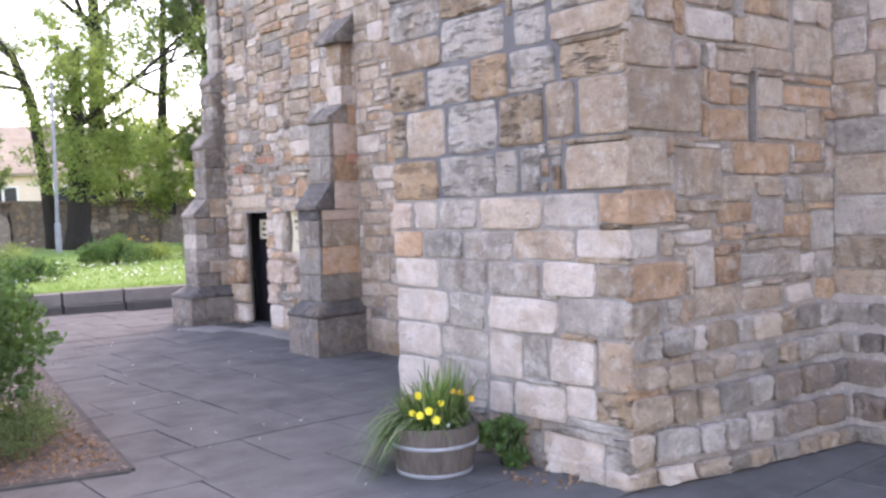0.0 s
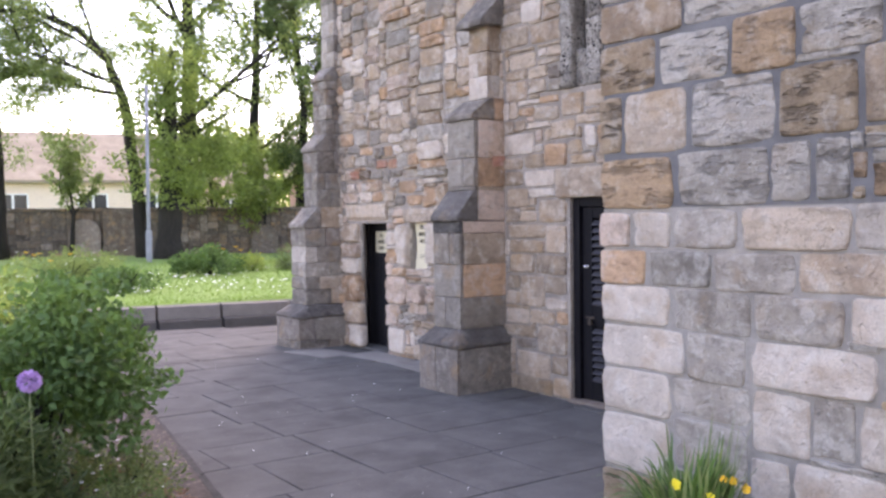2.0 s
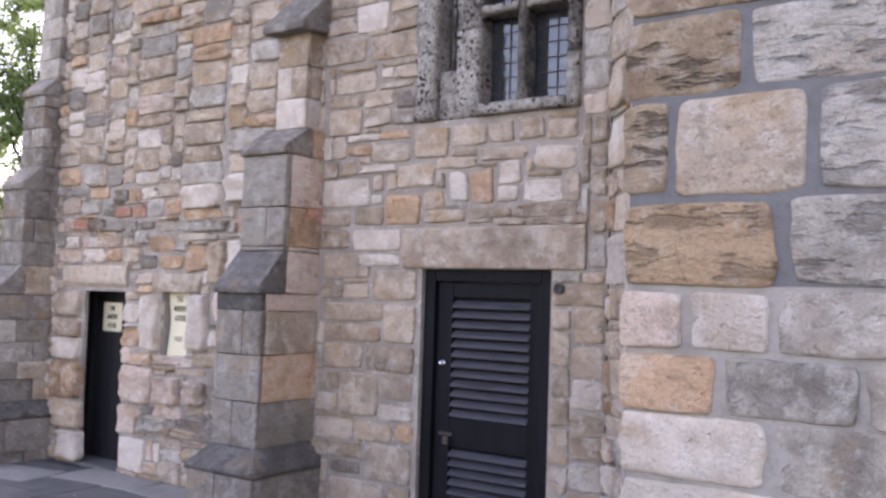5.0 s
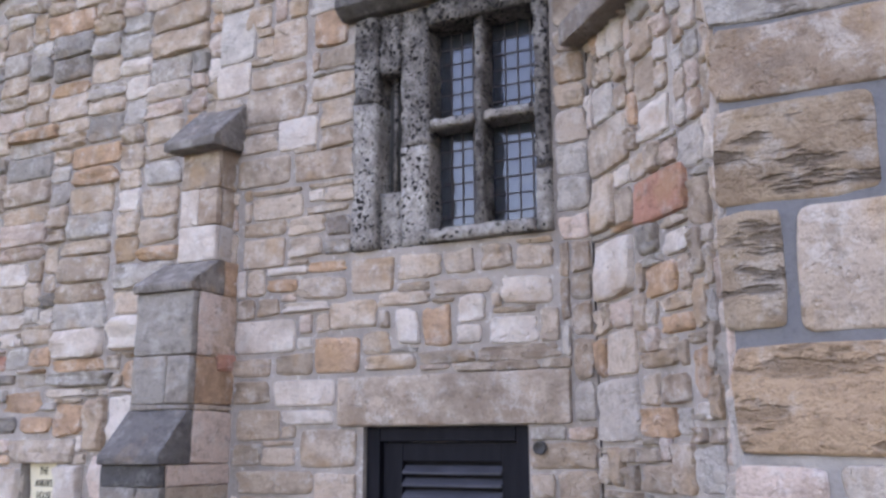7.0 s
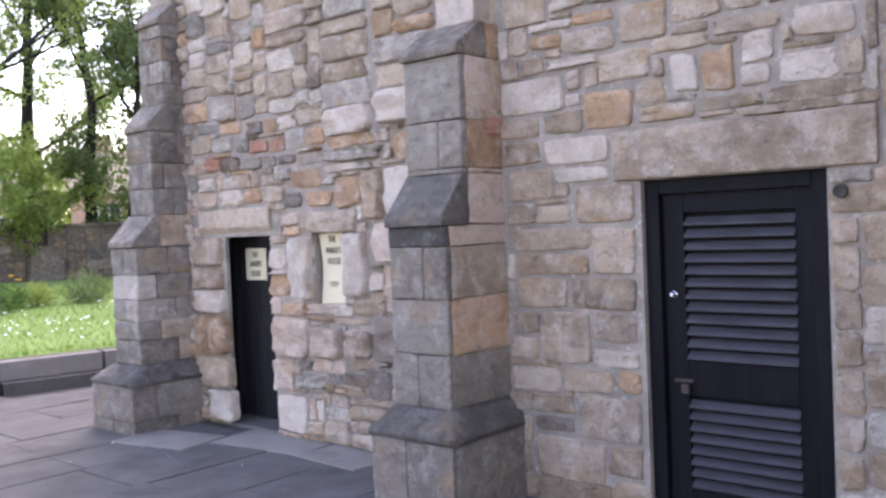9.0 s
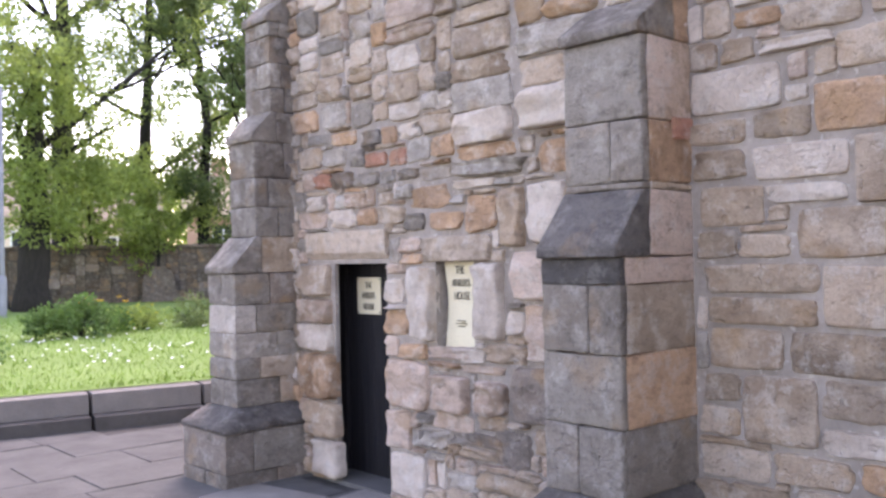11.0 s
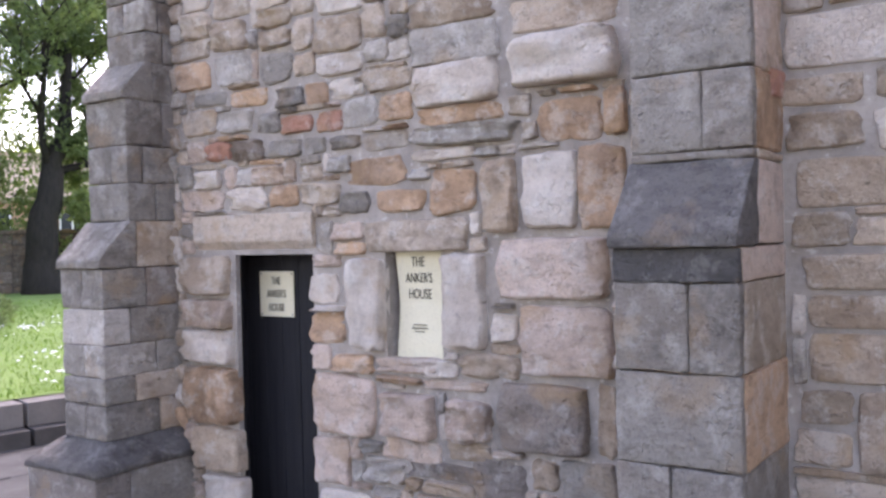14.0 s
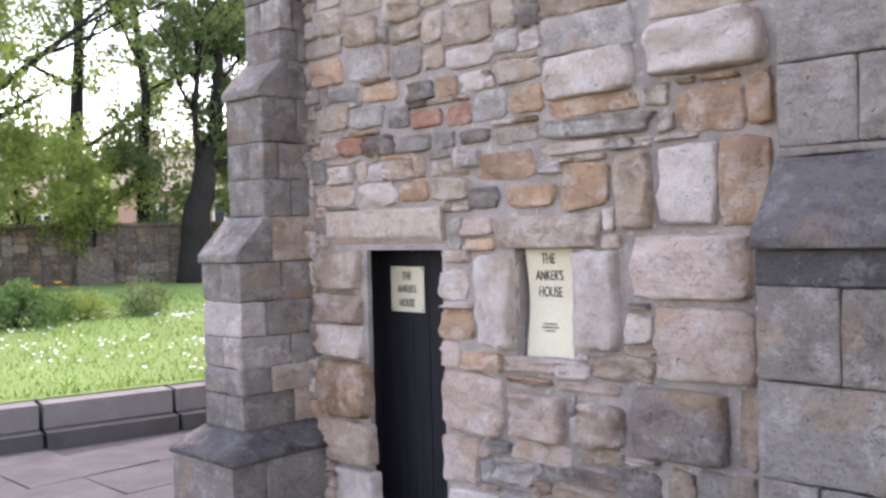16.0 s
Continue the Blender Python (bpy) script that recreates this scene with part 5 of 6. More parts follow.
lay(wall_a, A + fill(A, A_END - 0.02, 9.12, 0, 5.6, hole_a, ((0.16, 0.38), (0.1, 0.19)), "bbbbtgwtpt", 4), lambda u: (X1, u), 90, "rubble", (0.017, 0.03), 0.011, 14, lambda u0, u1, z0, z1: z0 < 4.6)
low = fill(B, 9.1, B_Y1 + 0.1, 0, 2.56, hole_b, ((0.1, 0.32), (0.06, 0.145)), MIX_SMALL, 5)
high = fill(B + low, 9.1, B_Y1 + 0.1, 2.4, 6.4, hole_b, ((0.26, 0.66), (0.08, 0.17)), "bbbpkbbgggkwwwppttobbgt", 55, lambda u: gable(u) - 0.05)
lay(wall_b, B + low + high, lambda u: (X2, u), 90, "rounded", (0.014, 0.05), 0.010, 15, lambda u0, u1, z0, z1: z0 < 2.75)
lay(wall_south, fill([], 0.5, PIER_Y0 + 0.015, 0, 3.6, [], ((0.3, 0.6), (0.2, 0.32)), MIX_BIG, 6), lambda u: (SOUTH_X + BACK, u), 90, "ashlar", (0.02, 0.034), 0.012, 16, always)


# ---------------------------------------------------------------- paving
def paving():
    bm = prism(bmesh.new(), [(-8, -8), (SOUTH_X + 0.1, -8), (SOUTH_X + 0.1, 9), (7, 9), (9.5, 13.4), (13, kerb_y(13) + 0.2), (2.9, kerb_y(2.9) + 0.2), (bed_edge(12), 12), (2.03, 6.0), (-8, 7.8)], -0.05, -0.012)
    p = tagged(part("pavement", bm, M_JOINT), "grey stone-flagged path beside the old wall", "pavement", kind="structure")
    r = random.Random(8)
    variants = {}
    y = -1.2
    while y < 16.0:
        deep = r.choice((0.61, 0.68, 0.76))
        x = -2.2 + r.uniform(0, 0.7)
        while x < 9.0:
            ln = r.choice((0.61, 0.76, 0.92, 1.0))
            xm, ym = x + ln / 2, y + deep / 2
            x += ln
            inside = (xm < bed_edge(ym) - 0.35 and ym > 6.9) or (xm < 1.6 and ym > 6.6 + (2.03 - xm) * 0.29) or ym > kerb_y(xm) - 0.1
            hid = (xm > SOUTH_X and ym < 6.2) or (xm > 4.5 and 3.8 < ym < 5.3) or (xm > 6.5 and ym < 13.0)
            if inside or hid:
                continue
            key = (ln, deep)
            if key not in variants:
                variants[key] = mesh_from("slab", boxbm(-ln / 2 + 0.0055, ln / 2 - 0.0055, -deep / 2 + 0.0055, deep / 2 - 0.0055, -0.045, 0.0, 0.005), M_SLAB)
            ob = new("slab", variants[key])
            ob.parent = p
            ob.matrix_basis = Matrix.Translation((xm, ym, r.uniform(-0.005, 0.003))) @ pose(0, 0, 0, r.uniform(-0.3, 0.3), r.uniform(-0.3, 0.3), r.uniform(-0.3, 0.3))
        y += deep
    for x, yy, w, l, a in ((6.0, 11.3, 0.55, 0.95, 8), (5.95, 10.45, 0.4, 0.7, -4), (5.55, 12.15, 0.5, 0.8, 12)):
        ob = part("pale_slab", boxbm(-w / 2, w / 2, -l / 2, l / 2, -0.03, 0.006, 0.006), M_PALESLAB, p, "pale worn flagstone")
        ob.matrix_basis = Matrix.Translation((x, yy, 0)) @ pose(0, 0, 0, 0, 0, a)


paving()


# ---------------------------------------------------------------- leaves and stems
def leaf_mesh(name, centres, normals, sizes, mat, aspect=0.55, seed=1):
    """Many small pointed leaves in one mesh, each folded along its rib."""
    g = np.random.default_rng(seed)
    n = len(centres)
    c = np.asarray(centres)
    s = np.asarray(sizes)[:, None]
    a = np.asarray(normals) + g.normal(0, 0.5, (n, 3))
    a /= np.linalg.norm(a, axis=1)[:, None] + 1e-9
    h = g.normal(0, 1, (n, 3))
    b = np.cross(a, h)
    b /= np.linalg.norm(b, axis=1)[:, None] + 1e-9
    k = np.cross(a, b)
    v = np.stack([c - a * s * 0.5, c + b * s * aspect * 0.5 + k * s * 0.1, c + a * s * 0.5 - k * s * 0.08, c - b * s * aspect * 0.5 + k * s * 0.1], 1).reshape(-1, 3)
    i = np.arange(n)[:, None] * 4
    f = np.concatenate([i + [0, 1, 2], i + [0, 2, 3]], 1).reshape(-1, 3)
    me = bpy.data.meshes.new(name)
    me.from_pydata(v.tolist(), [], f.tolist())
    me.materials.append(mat)
    me.update()
    return me


def leaves(name, parent, mat, clumps, per, size, seed, label="", aspect=0.55, flat=0.75):
    """clumps: (centre, radius). Leaves crowd towards the outside of each clump."""
    g = np.random.default_rng(seed)
    cs, ns, ss = [], [], []
    for (x, y, z), r in clumps:
        k = max(4, int(per * r * r))
        d = g.normal(0, 1, (k, 3))
        d /= np.linalg.norm(d, axis=1)[:, None]
        rad = r * g.uniform(0.25, 1.0, (k, 1)) ** 0.6
        q = d * rad * np.array([1, 1, flat]) + g.normal(0, 0.06 * r, (k, 3))
        cs.append(q + np.array([x, y, z]))
        ns.append(d * 0.6 + np.array([0, 0, 0.2]))
        ss.append(g.uniform(size[0], size[1], k))
    ob = new(name, leaf_mesh(name, np.concatenate(cs), np.concatenate(ns), np.concatenate(ss), mat, aspect, seed))
    ob.parent = parent
    if label:
        ob["label"] = label
    return ob


def bough(bm, tips, start, way, length, r0, depth, r, droop=0.0):
    """A limb that wanders and splits; its ends are gathered in tips."""
    pts, rad = [Vector(start)], [r0]
    d = Vector(way).normalized()
    n = 5
    for k in range(n):
        d = (d + Vector((r.uniform(-0.2, 0.2), r.uniform(-0.2, 0.2), r.uniform(-0.1, 0.14) - droop * k / n))).normalized()
        pts.append(pts[-1] + d * length / n)
        rad.append(r0 * (1 - 0.75 * (k + 1) / n))
    tube(bm, pts, rad, 6 if depth > 0 else 4)
    for k in range(2, n + 1):
        tips.append((tuple(pts[k]), length))
        if depth > 0:
            for _ in range(2 if depth > 1 else 1):
                side = (d + Vector((r.uniform(-1, 1), r.uniform(-1, 1), r.uniform(-0.3, 0.7)))).normalized()
                bough(bm, tips, pts[k], side, length * r.uniform(0.4, 0.6), rad[k] * 0.6 + 0.006, depth - 1, r, droop)


def tree(label, base, trunk, r0, limbs, crown, mat, per, size, seed, depth=1, droop=0.0, clump=(0.35, 0.7), keep=0.8, veil=()):
    """trunk: points above the base; limbs: (height share, way, length); crown: more clumps of leaves."""
    e = thing("tree", base, label, "tree", "trees behind the lawn")
    r = random.Random(seed)
    bm, tips = bmesh.new(), []
    pts = [Vector((0, 0, -0.15)), *[Vector(p) for p in trunk]]
    n = len(pts)
    fine, rad = [], []
    for a, b in zip(pts, pts[1:]):
        for s in range(4):
            fine.append(a.lerp(b, s / 4) + Vector((r.uniform(-1, 1), r.uniform(-1, 1), 0)) * r0 * 0.12)
    fine.append(pts[-1])
    for k in range(len(fine)):
        rad.append(r0 * (1.0 - 0.8 * k / (len(fine) - 1)) * (1.3 if k == 0 else 1.0))
    tube(bm, fine, rad, 10)
    for share, way, length in limbs:
        k = int(share * (len(fine) - 1))
        bough(bm, tips, fine[k], way, length, rad[k] * 0.45, depth, r, droop)
    part("trunk", bm, M_BARK, e)
    cl = [(p, r.uniform(*clump) * min(1.3, 0.5 + ln * 0.25)) for p, ln in tips if r.random() < keep]
    cl += crown
    if cl:
        leaves("crown", e, mat, cl, per, size, seed)
    if veil:
        leaves("thin_foliage", e, mat, veil, 110, (0.06, 0.15), seed + 500)
    return e


def blob(cx, cy, cz, rx, ry, rz, n, seed, size):
    r = random.Random(seed)
    out = []
    while len(out) < n:
        q = Vector((r.uniform(-1, 1), r.uniform(-1, 1), r.uniform(-1, 1)))
        if 0.35 < q.length < 1:
            out.append(((cx + q.x * rx, cy + q.y * ry, cz + q.z * rz), r.uniform(*size)))
    return out


tree("bushy lime-green tree in fresh leaf before the boundary wall", (9.15, 28.4, 0.55), [(0.05, 0, 2.2), (0.1, 0.1, 4.2), (0.25, 0, 6.2)], 0.42,
     [(0.45, (-0.5, 0, 1), 2.0), (0.55, (0.9, 0.1, 0.8), 2.2), (0.65, (0.9, 0.1, 0.75), 6.5), (0.75, (-0.4, 0.3, 1), 1.8), (0.8, (0.3, -0.5, 1), 1.5)],
     blob(0.0, -0.3, 3.7, 1.35, 1.2, 2.2, 64, 31, (0.3, 0.65)) + blob(1.8, 0, 2.9, 1.0, 0.9, 1.2, 16, 32, (0.3, 0.6)), M_LEAF2, 520, (0.07, 0.18), 41, 1, 0.02, (0.25, 0.5), 0.55, blob(1.0, 0, 6.5, 3.6, 1.6, 2.6, 60, 161, (0.3, 0.8)))
tree("dark-limbed tree with long arching branches and sparse leaves", (8.75, 29.6, 0.58), [(-0.2, 0, 2.5), (-0.45, 0, 4.6), (-0.95, 0, 5.9), (-1.7, 0, 6.7), (-3.0, -0.1, 7.1), (-4.6, -0.1, 6.9)], 0.21,
     [(0.45, (-1, 0, 0.25), 3.4), (0.55, (-1, 0.1, 0.5), 3.4), (0.62, (-0.3, 0, 1), 3.0), (0.75, (-0.6, 0, 1), 3.0), (0.85, (-1, 0, 0.3), 2.2), (0.38, (-1, 0, -0.02), 2.6)], [], M_LEAF, 560, (0.06, 0.14), 42, 2, 0.08, (0.25, 0.5), 0.5, blob(-3.2, 0, 6.0, 3.6, 1.6, 2.8, 110, 162, (0.3, 0.8)))
tree("tall forked tree with thin high foliage", (11.9, 34.2, 0.6), [(0, 0, 4), (0.1, 0, 7.5), (0.0, 0, 10), (0.3, 0, 14)], 0.4,
     [(0.55, (-0.7, 0, 1), 4.5), (0.6, (0.7, 0, 1), 4), (0.7, (-0.5, 0.3, 1), 4), (0.8, (0.8, 0, 0.8), 3.5), (0.62, (-1, 0, 0.35), 4.5), (0.9, (-0.6, 0, 0.8), 3)], blob(0, 0, 9.0, 3.2, 2.0, 3.2, 30, 38, (0.3, 0.6)), M_LEAF, 480, (0.07, 0.17), 43, 2, 0.05, (0.25, 0.5), 0.6, blob(0, 0, 8.5, 4.6, 2.4, 4.5, 150, 163, (0.35, 0.9)))
tree("slender tall tree with scattered light leaves", (13.4, 32.0, 0.6), [(0.0, 0, 3.5), (0.25, 0, 7), (0.35, 0, 13)], 0.27,
     [(0.4, (1, 0, 0.6), 3), (0.5, (-1, 0, 0.5), 3), (0.6, (0.8, 0, 0.8), 3.2), (0.7, (-0.7, 0, 1), 3), (0.85, (0.5, 0, 1), 2.5)],
     blob(0.2, 0.2, 2.9, 1.6, 1.2, 1.6, 22, 33, (0.35, 0.6)) + blob(0.3, 0, 8.0, 2.2, 1.5, 2.5, 22, 39, (0.25, 0.5)), M_LEAF, 560, (0.07, 0.17), 44, 2, 0.05, (0.2, 0.4), 0.5, blob(0.2, 0, 7.5, 3.2, 2.0, 4.2, 120, 164, (0.3, 0.8)))
tree("dark slender trunk with leafy undergrowth round it", (14.35, 30.2, 0.6), [(0.05, 0, 2.5), (0.2, 0, 5), (-0.15, 0, 8), (-0.1, 0, 11)], 0.2,
     [(0.5, (1, 0, 0.5), 2.6), (0.6, (-0.8, 0, 0.7), 2.6), (0.75, (0.8, 0, 0.8), 2.4)],
     blob(0.3, -0.2, 2.9, 1.5, 1.0, 1.9, 26, 34, (0.35, 0.65)) + blob(0.3, 0, 7.2, 1.6, 1.2, 2.0, 14, 40, (0.25, 0.5)), M_LEAFD, 640, (0.08, 0.18), 45, 2, 0.05, (0.2, 0.4), 0.5, blob(0.2, 0, 6.8, 2.6, 1.6, 3.2, 90, 165, (0.3, 0.8)))
tree("old tree with a thick dark forked trunk by the wall", (14.75, 28.35, 0.6), [(0.1, 0, 1.5), (0.35, 0, 2.9), (0.75, 0, 4.2), (0.9, 0, 6.0)], 0.46,
     [(0.55, (-0.35, 0, 1), 3.8), (0.6, (1, 0, 0.9), 3.2), (0.8, (0.4, 0.3, 1), 3.0), (0.9, (0.9, 0, 0.7), 2.5), (0.55, (1.0, -0.2, 0.35), 2.2)],
     blob(1.7, 0, 5.2, 1.8, 1.4, 2.4, 24, 35, (0.4, 0.75)) + blob(1.6, 0.4, 1.7, 0.6, 0.5, 0.8, 5, 36, (0.3, 0.5)), M_LEAFD, 640, (0.08, 0.18), 46, 2, 0.06, (0.2, 0.42), 0.5, blob(0.6, 0, 6.0, 2.8, 1.6, 2.6, 60, 166, (0.3, 0.8)))
tree("broad tree with drooping leafy boughs beyond the path", (4.9, 31.5, 0.6), [(0.1, 0, 3.0), (0, 0, 6), (0.2, 0, 9)], 0.4,
     [(0.5, (-1, 0, 0.5), 3), (0.6, (1, 0, 0.5), 2.6), (0.7, (-0.6, 0, 1), 3), (0.85, (0.7, 0, 0.7), 2.5)],
     blob(0.2, 0, 4.5, 2.0, 1.6, 1.7, 26, 37, (0.3, 0.6)), M_LEAF, 600, (0.05, 0.12), 47, 2, 0.12, (0.25, 0.5), 0.45, blob(0.2, 0, 5.4, 3.0, 1.6, 2.6, 90, 167, (0.3, 0.8)))


def far_woods():
    r = random.Random(51)
    cl = []
    for k in range(70):
        x = -10 + k * 1.05
        cl.append(((x, 86 - x * 0.55 + r.uniform(-4, 4), r.uniform(1.5, 7.5)), r.uniform(1.6, 3.2)))
    ob = leaves("far_woods", None, M_LEAF2, cl, 60, (0.35, 0.8), 52)
    tagged(ob, "light green woods far behind the houses", "trees", kind="stuff")


far_woods()
plant_beds = ((11.4, 31.0, 2.8, 1.9, 1.0, 1.9, 20), (16.3, 28.6, 2.4, 1.3, 1.0, 1.6, 14), (12.8, 29.9, 2.4, 1.6, 0.8, 1.7, 18), (7.1, 31.6, 3.0, 0.6, 0.6, 1.1, 6))
for k, (ux, uy, uz, ua, ub, uc, un) in enumerate(plant_beds):
    tree("leafy young tree crowding below the tall trunks", (ux, uy, 0.45), [(0.1, 0, 1.4), (0.0, 0, 2.8)], 0.1, [(0.5, (-0.6, 0, 1), 1.2), (0.6, (0.7, 0, 1), 1.2), (0.8, (0, 0.3, 1), 1.0)],
         blob(0, 0, uz, ua, ub, uc, un + 10, 140 + k, (0.15, 0.6)), M_LEAF if k % 2 else M_LEAF2, 600, (0.08, 0.18), 150 + k, 1, 0.05, (0.2, 0.4), 0.7)


# ---------------------------------------------------------------- boundary wall, gravestones, houses
BW0, BWD = Vector((7.0, 32.2, 0)), Vector((0.93, -0.368, 0)).normalized()


def boundary_wall():
    ang = math.degrees(math.atan2(BWD.y, BWD.x))
    bm = bmesh.new()
    box(bm, -45, 45, 0.02, 0.5, -0.2, 2.05)
    ob = part("boundary_wall", bm, M_OLDWALL)
    ob.matrix_basis = Matrix.Translation(BW0) @ pose(0, 0, 0, 0, 0, ang)
    tagged(ob, "old weathered stone boundary wall behind the trees", "wall", kind="structure")
    lay(ob, fill([], -16, 20, 0.3, 2.03, [], ((0.3, 0.85), (0.14, 0.34)), "xxxxxxd", 61), lambda u: (u, 0.02), 180, "rubble", (0.015, 0.03), 0.004, 62, lambda *q: False)
    r = random.Random(63)
    u = -20.0
    while u < 24:
        w = r.uniform(0.5, 0.9)
        c = part("coping_stone", slab_xz(bmesh.new(), [(u + 0.01, 2.04), (u + 0.01, 2.12 + r.uniform(0, 0.04)), (u + w - 0.01, 2.12 + r.uniform(0, 0.04)), (u + w - 0.01, 2.04)], -0.05, 0.55, 0.02), STONE["x"], ob)
        u += w


boundary_wall()


def gravestone(u, w, h, round_top, tone, lean):
    bm = bmesh.new()
    if round_top:
        n = 9
        out = [(-w / 2, -0.1), (-w / 2, h - w / 2)] + [(-w / 2 * math.cos(math.pi * k / n), h - w / 2 + w / 2 * math.sin(math.pi * k / n)) for k in range(1, n)] + [(w / 2, h - w / 2), (w / 2, -0.1)]
    else:
        out = [(-w / 2, -0.1), (-w / 2, h), (w / 2, h), (w / 2, -0.1)]
    slab_xz(bm, out, -0.06, 0.06, 0.012)
    p = BW0 + BWD * u + Vector((-0.368, -0.93, 0)) * 0.22
    ob = part("gravestone", bm, STONE[tone])
    ob.matrix_basis = Matrix.Translation((p.x, p.y, 0.55)) @ pose(0, 0, 0, lean, 0, math.degrees(math.atan2(BWD.y, BWD.x)))
    tagged(ob, "weathered gravestone with a rounded top leaning by the wall" if round_top else "dark square gravestone leaning by the wall", "gravestone", "gravestones along the wall")


for u, w, h, rt, tone, lean in ((0.7, 0.95, 1.25, True, "d", -3), (1.75, 1.0, 1.55, False, "x", -4), (-4.2, 0.8, 1.1, True, "x", -2), (6.3, 0.85, 1.0, True, "x", -5)):
    gravestone(u, w, h, rt, tone, lean)


def slab_yz(bm, outline, x0, x1):
    a = [bm.verts.new((x0, y, z)) for y, z in outline]
    b = [bm.verts.new((x1, y, z)) for y, z in outline]
    n = len(outline)
    fs = [bm.faces.new(a), bm.faces.new(b[::-1])] + [bm.faces.new((a[i], b[i], b[(i + 1) % n], a[(i + 1) % n])) for i in range(n)]
    bmesh.ops.recalc_face_normals(bm, faces=fs)
    return bm


def house(label, at, turn, length, depth, eave, ridge, wall_mat, windows):
    e = thing("house", (*at, 0), label, "house", "houses beyond the wall")
    e.rotation_euler = (0, 0, radians(turn))
    bm = bmesh.new()
    box(bm, -length / 2, length / 2, 0, depth, -0.1, eave)
    for sx in (-1, 1):
        vs = [bm.verts.new((sx * length / 2, y, z)) for y, z in ((0, eave), (depth, eave), (depth / 2, ridge - 0.1))]
        bm.faces.new(vs)
    part("wall", bm, wall_mat, e)
    for side in (0, 1):
        f = lambda y: depth - y if side else y
        part("roof", slab_yz(bmesh.new(), [(f(-0.35), eave - 0.15), (f(depth / 2), ridge), (f(depth / 2), ridge + 0.12), (f(-0.35), eave)], -length / 2 - 0.3, length / 2 + 0.3), M_TILE, e, "brown clay-tiled roof")
    ch = part("chimney", boxbm(-length / 2 + 1.2, -length / 2 + 2.0, depth / 2 - 0.3, depth / 2 + 0.3, ridge - 0.5, ridge + 0.9, 0.02), M_PINKBRICK, e, "brick chimney")
    for x, z, w, h in windows:
        wd = part("window", boxbm(x - w / 2, x + w / 2, -0.05, 0.02, z, z + h, 0.01), M_WHITE, e, "white window frame")
        for sx in (-1, 1):
            part("pane", boxbm(x + sx * w * 0.24 - w * 0.2, x + sx * w * 0.24 + w * 0.2, -0.065, -0.052, z + 0.06, z + h - 0.06), M_DARKGLASS, wd)


house("cream-rendered house with a brown tiled roof", (9.6, 49.0), -14, 15.5, 7.5, 3.75, 6.3, M_RENDER, [(-4.6, 1.9, 1.4, 1.2), (-1.0, 1.9, 1.4, 1.2), (2.6, 1.9, 1.4, 1.2), (5.6, 1.9, 1.4, 1.2)])
house("pink brick house with a tiled roof", (25.5, 46.5), -28, 6.5, 7, 3.9, 6.2, M_PINKBRICK, [(-1.5, 2.2, 1.1, 1.2), (1.6, 2.2, 1.1, 1.2)])
house("low cream house with a tiled roof", (18.0, 50.0), -20, 7.5, 6, 3.3, 5.2, M_RENDER, [(-1.8, 1.8, 1.2, 1.1), (1.8, 1.8, 1.2, 1.1)])


def lamp_post():
    e = thing("lamp_post", (8.0, 26.7, 0.5), "slim grey galvanised steel lamp post on the lawn", "lamp post")
    part("pole", tube(bmesh.new(), [(0, 0, -0.1), (0, 0, 1.2), (0.02, 0, 4.9)], [0.055, 0.05, 0.04], 10), M_POST, e)
    part("base", lathe(bmesh.new(), [(0.085, -0.1), (0.085, 0.9), (0.06, 0.95), (0.05, 0.95)], 12), M_POST, e)
    return e


lamp_post()


# ---------------------------------------------------------------- lawn: grass, daisies, flower clumps
def lawn_height(x, y):
    d = y - kerb_y(max(-10, min(14, x)))
    return LAWN_Z + 0.25 * min(1, max(0, d) / 12)


def grass():
    g = np.random.default_rng(71)
    n = 22000
    d = 0.3 + 11 * g.uniform(0, 1, n) ** 1.6
    x = g.uniform(1.0, 11.5, n) + d * 0.25
    y = np.array([kerb_y(v) for v in x]) + d
    h = g.uniform(0.02, 0.05, n) * (1 + d * 0.05)
    z = np.array([lawn_height(a, b) for a, b in zip(x, y)])
    c = np.stack([x, y, z + h * 0.4], 1)
    nm = np.tile([0, 0, 2.2], (n, 1))
    ob = new("grass", leaf_mesh("grass", c, nm, h * 1.3, M_GRASS, 0.18, 72))
    tagged(ob, "short tufted grass along the kerb", "grass", kind="stuff")
    cs, ss = [], []
    r = random.Random(73)
    for _ in range(48):
        cx, cy = r.uniform(3.2, 11), 0
        dd = 0.5 + 7 * r.random() ** 1.2
        cy = kerb_y(cx) + dd
        for _ in range(r.randrange(3, 16)):
            px, py = cx + r.gauss(0, 0.28), cy + abs(r.gauss(0, 0.35))
            cs.append((px, py, lawn_height(px, py) + r.uniform(0.05, 0.09)))
            ss.append(r.uniform(0.016, 0.03))
    v, f = [], []
    for (px, py, pz), s in zip(cs, ss):
        b = len(v)
        v += [(px + s * math.cos(k * math.pi / 3), py + s * math.sin(k * math.pi / 3), pz + r.uniform(-0.006, 0.006)) for k in range(6)]
        v.append((px, py, pz + 0.012))
        f += [(b + k, b + (k + 1) % 6, b + 6) for k in range(6)]
    me = bpy.data.meshes.new("daisies")
    me.from_pydata(v, [], f)
    me.materials.append(M_WHITE)
    tagged(new("daisies", me), "white daisies scattered in the lawn", "flowers", kind="stuff")


grass()


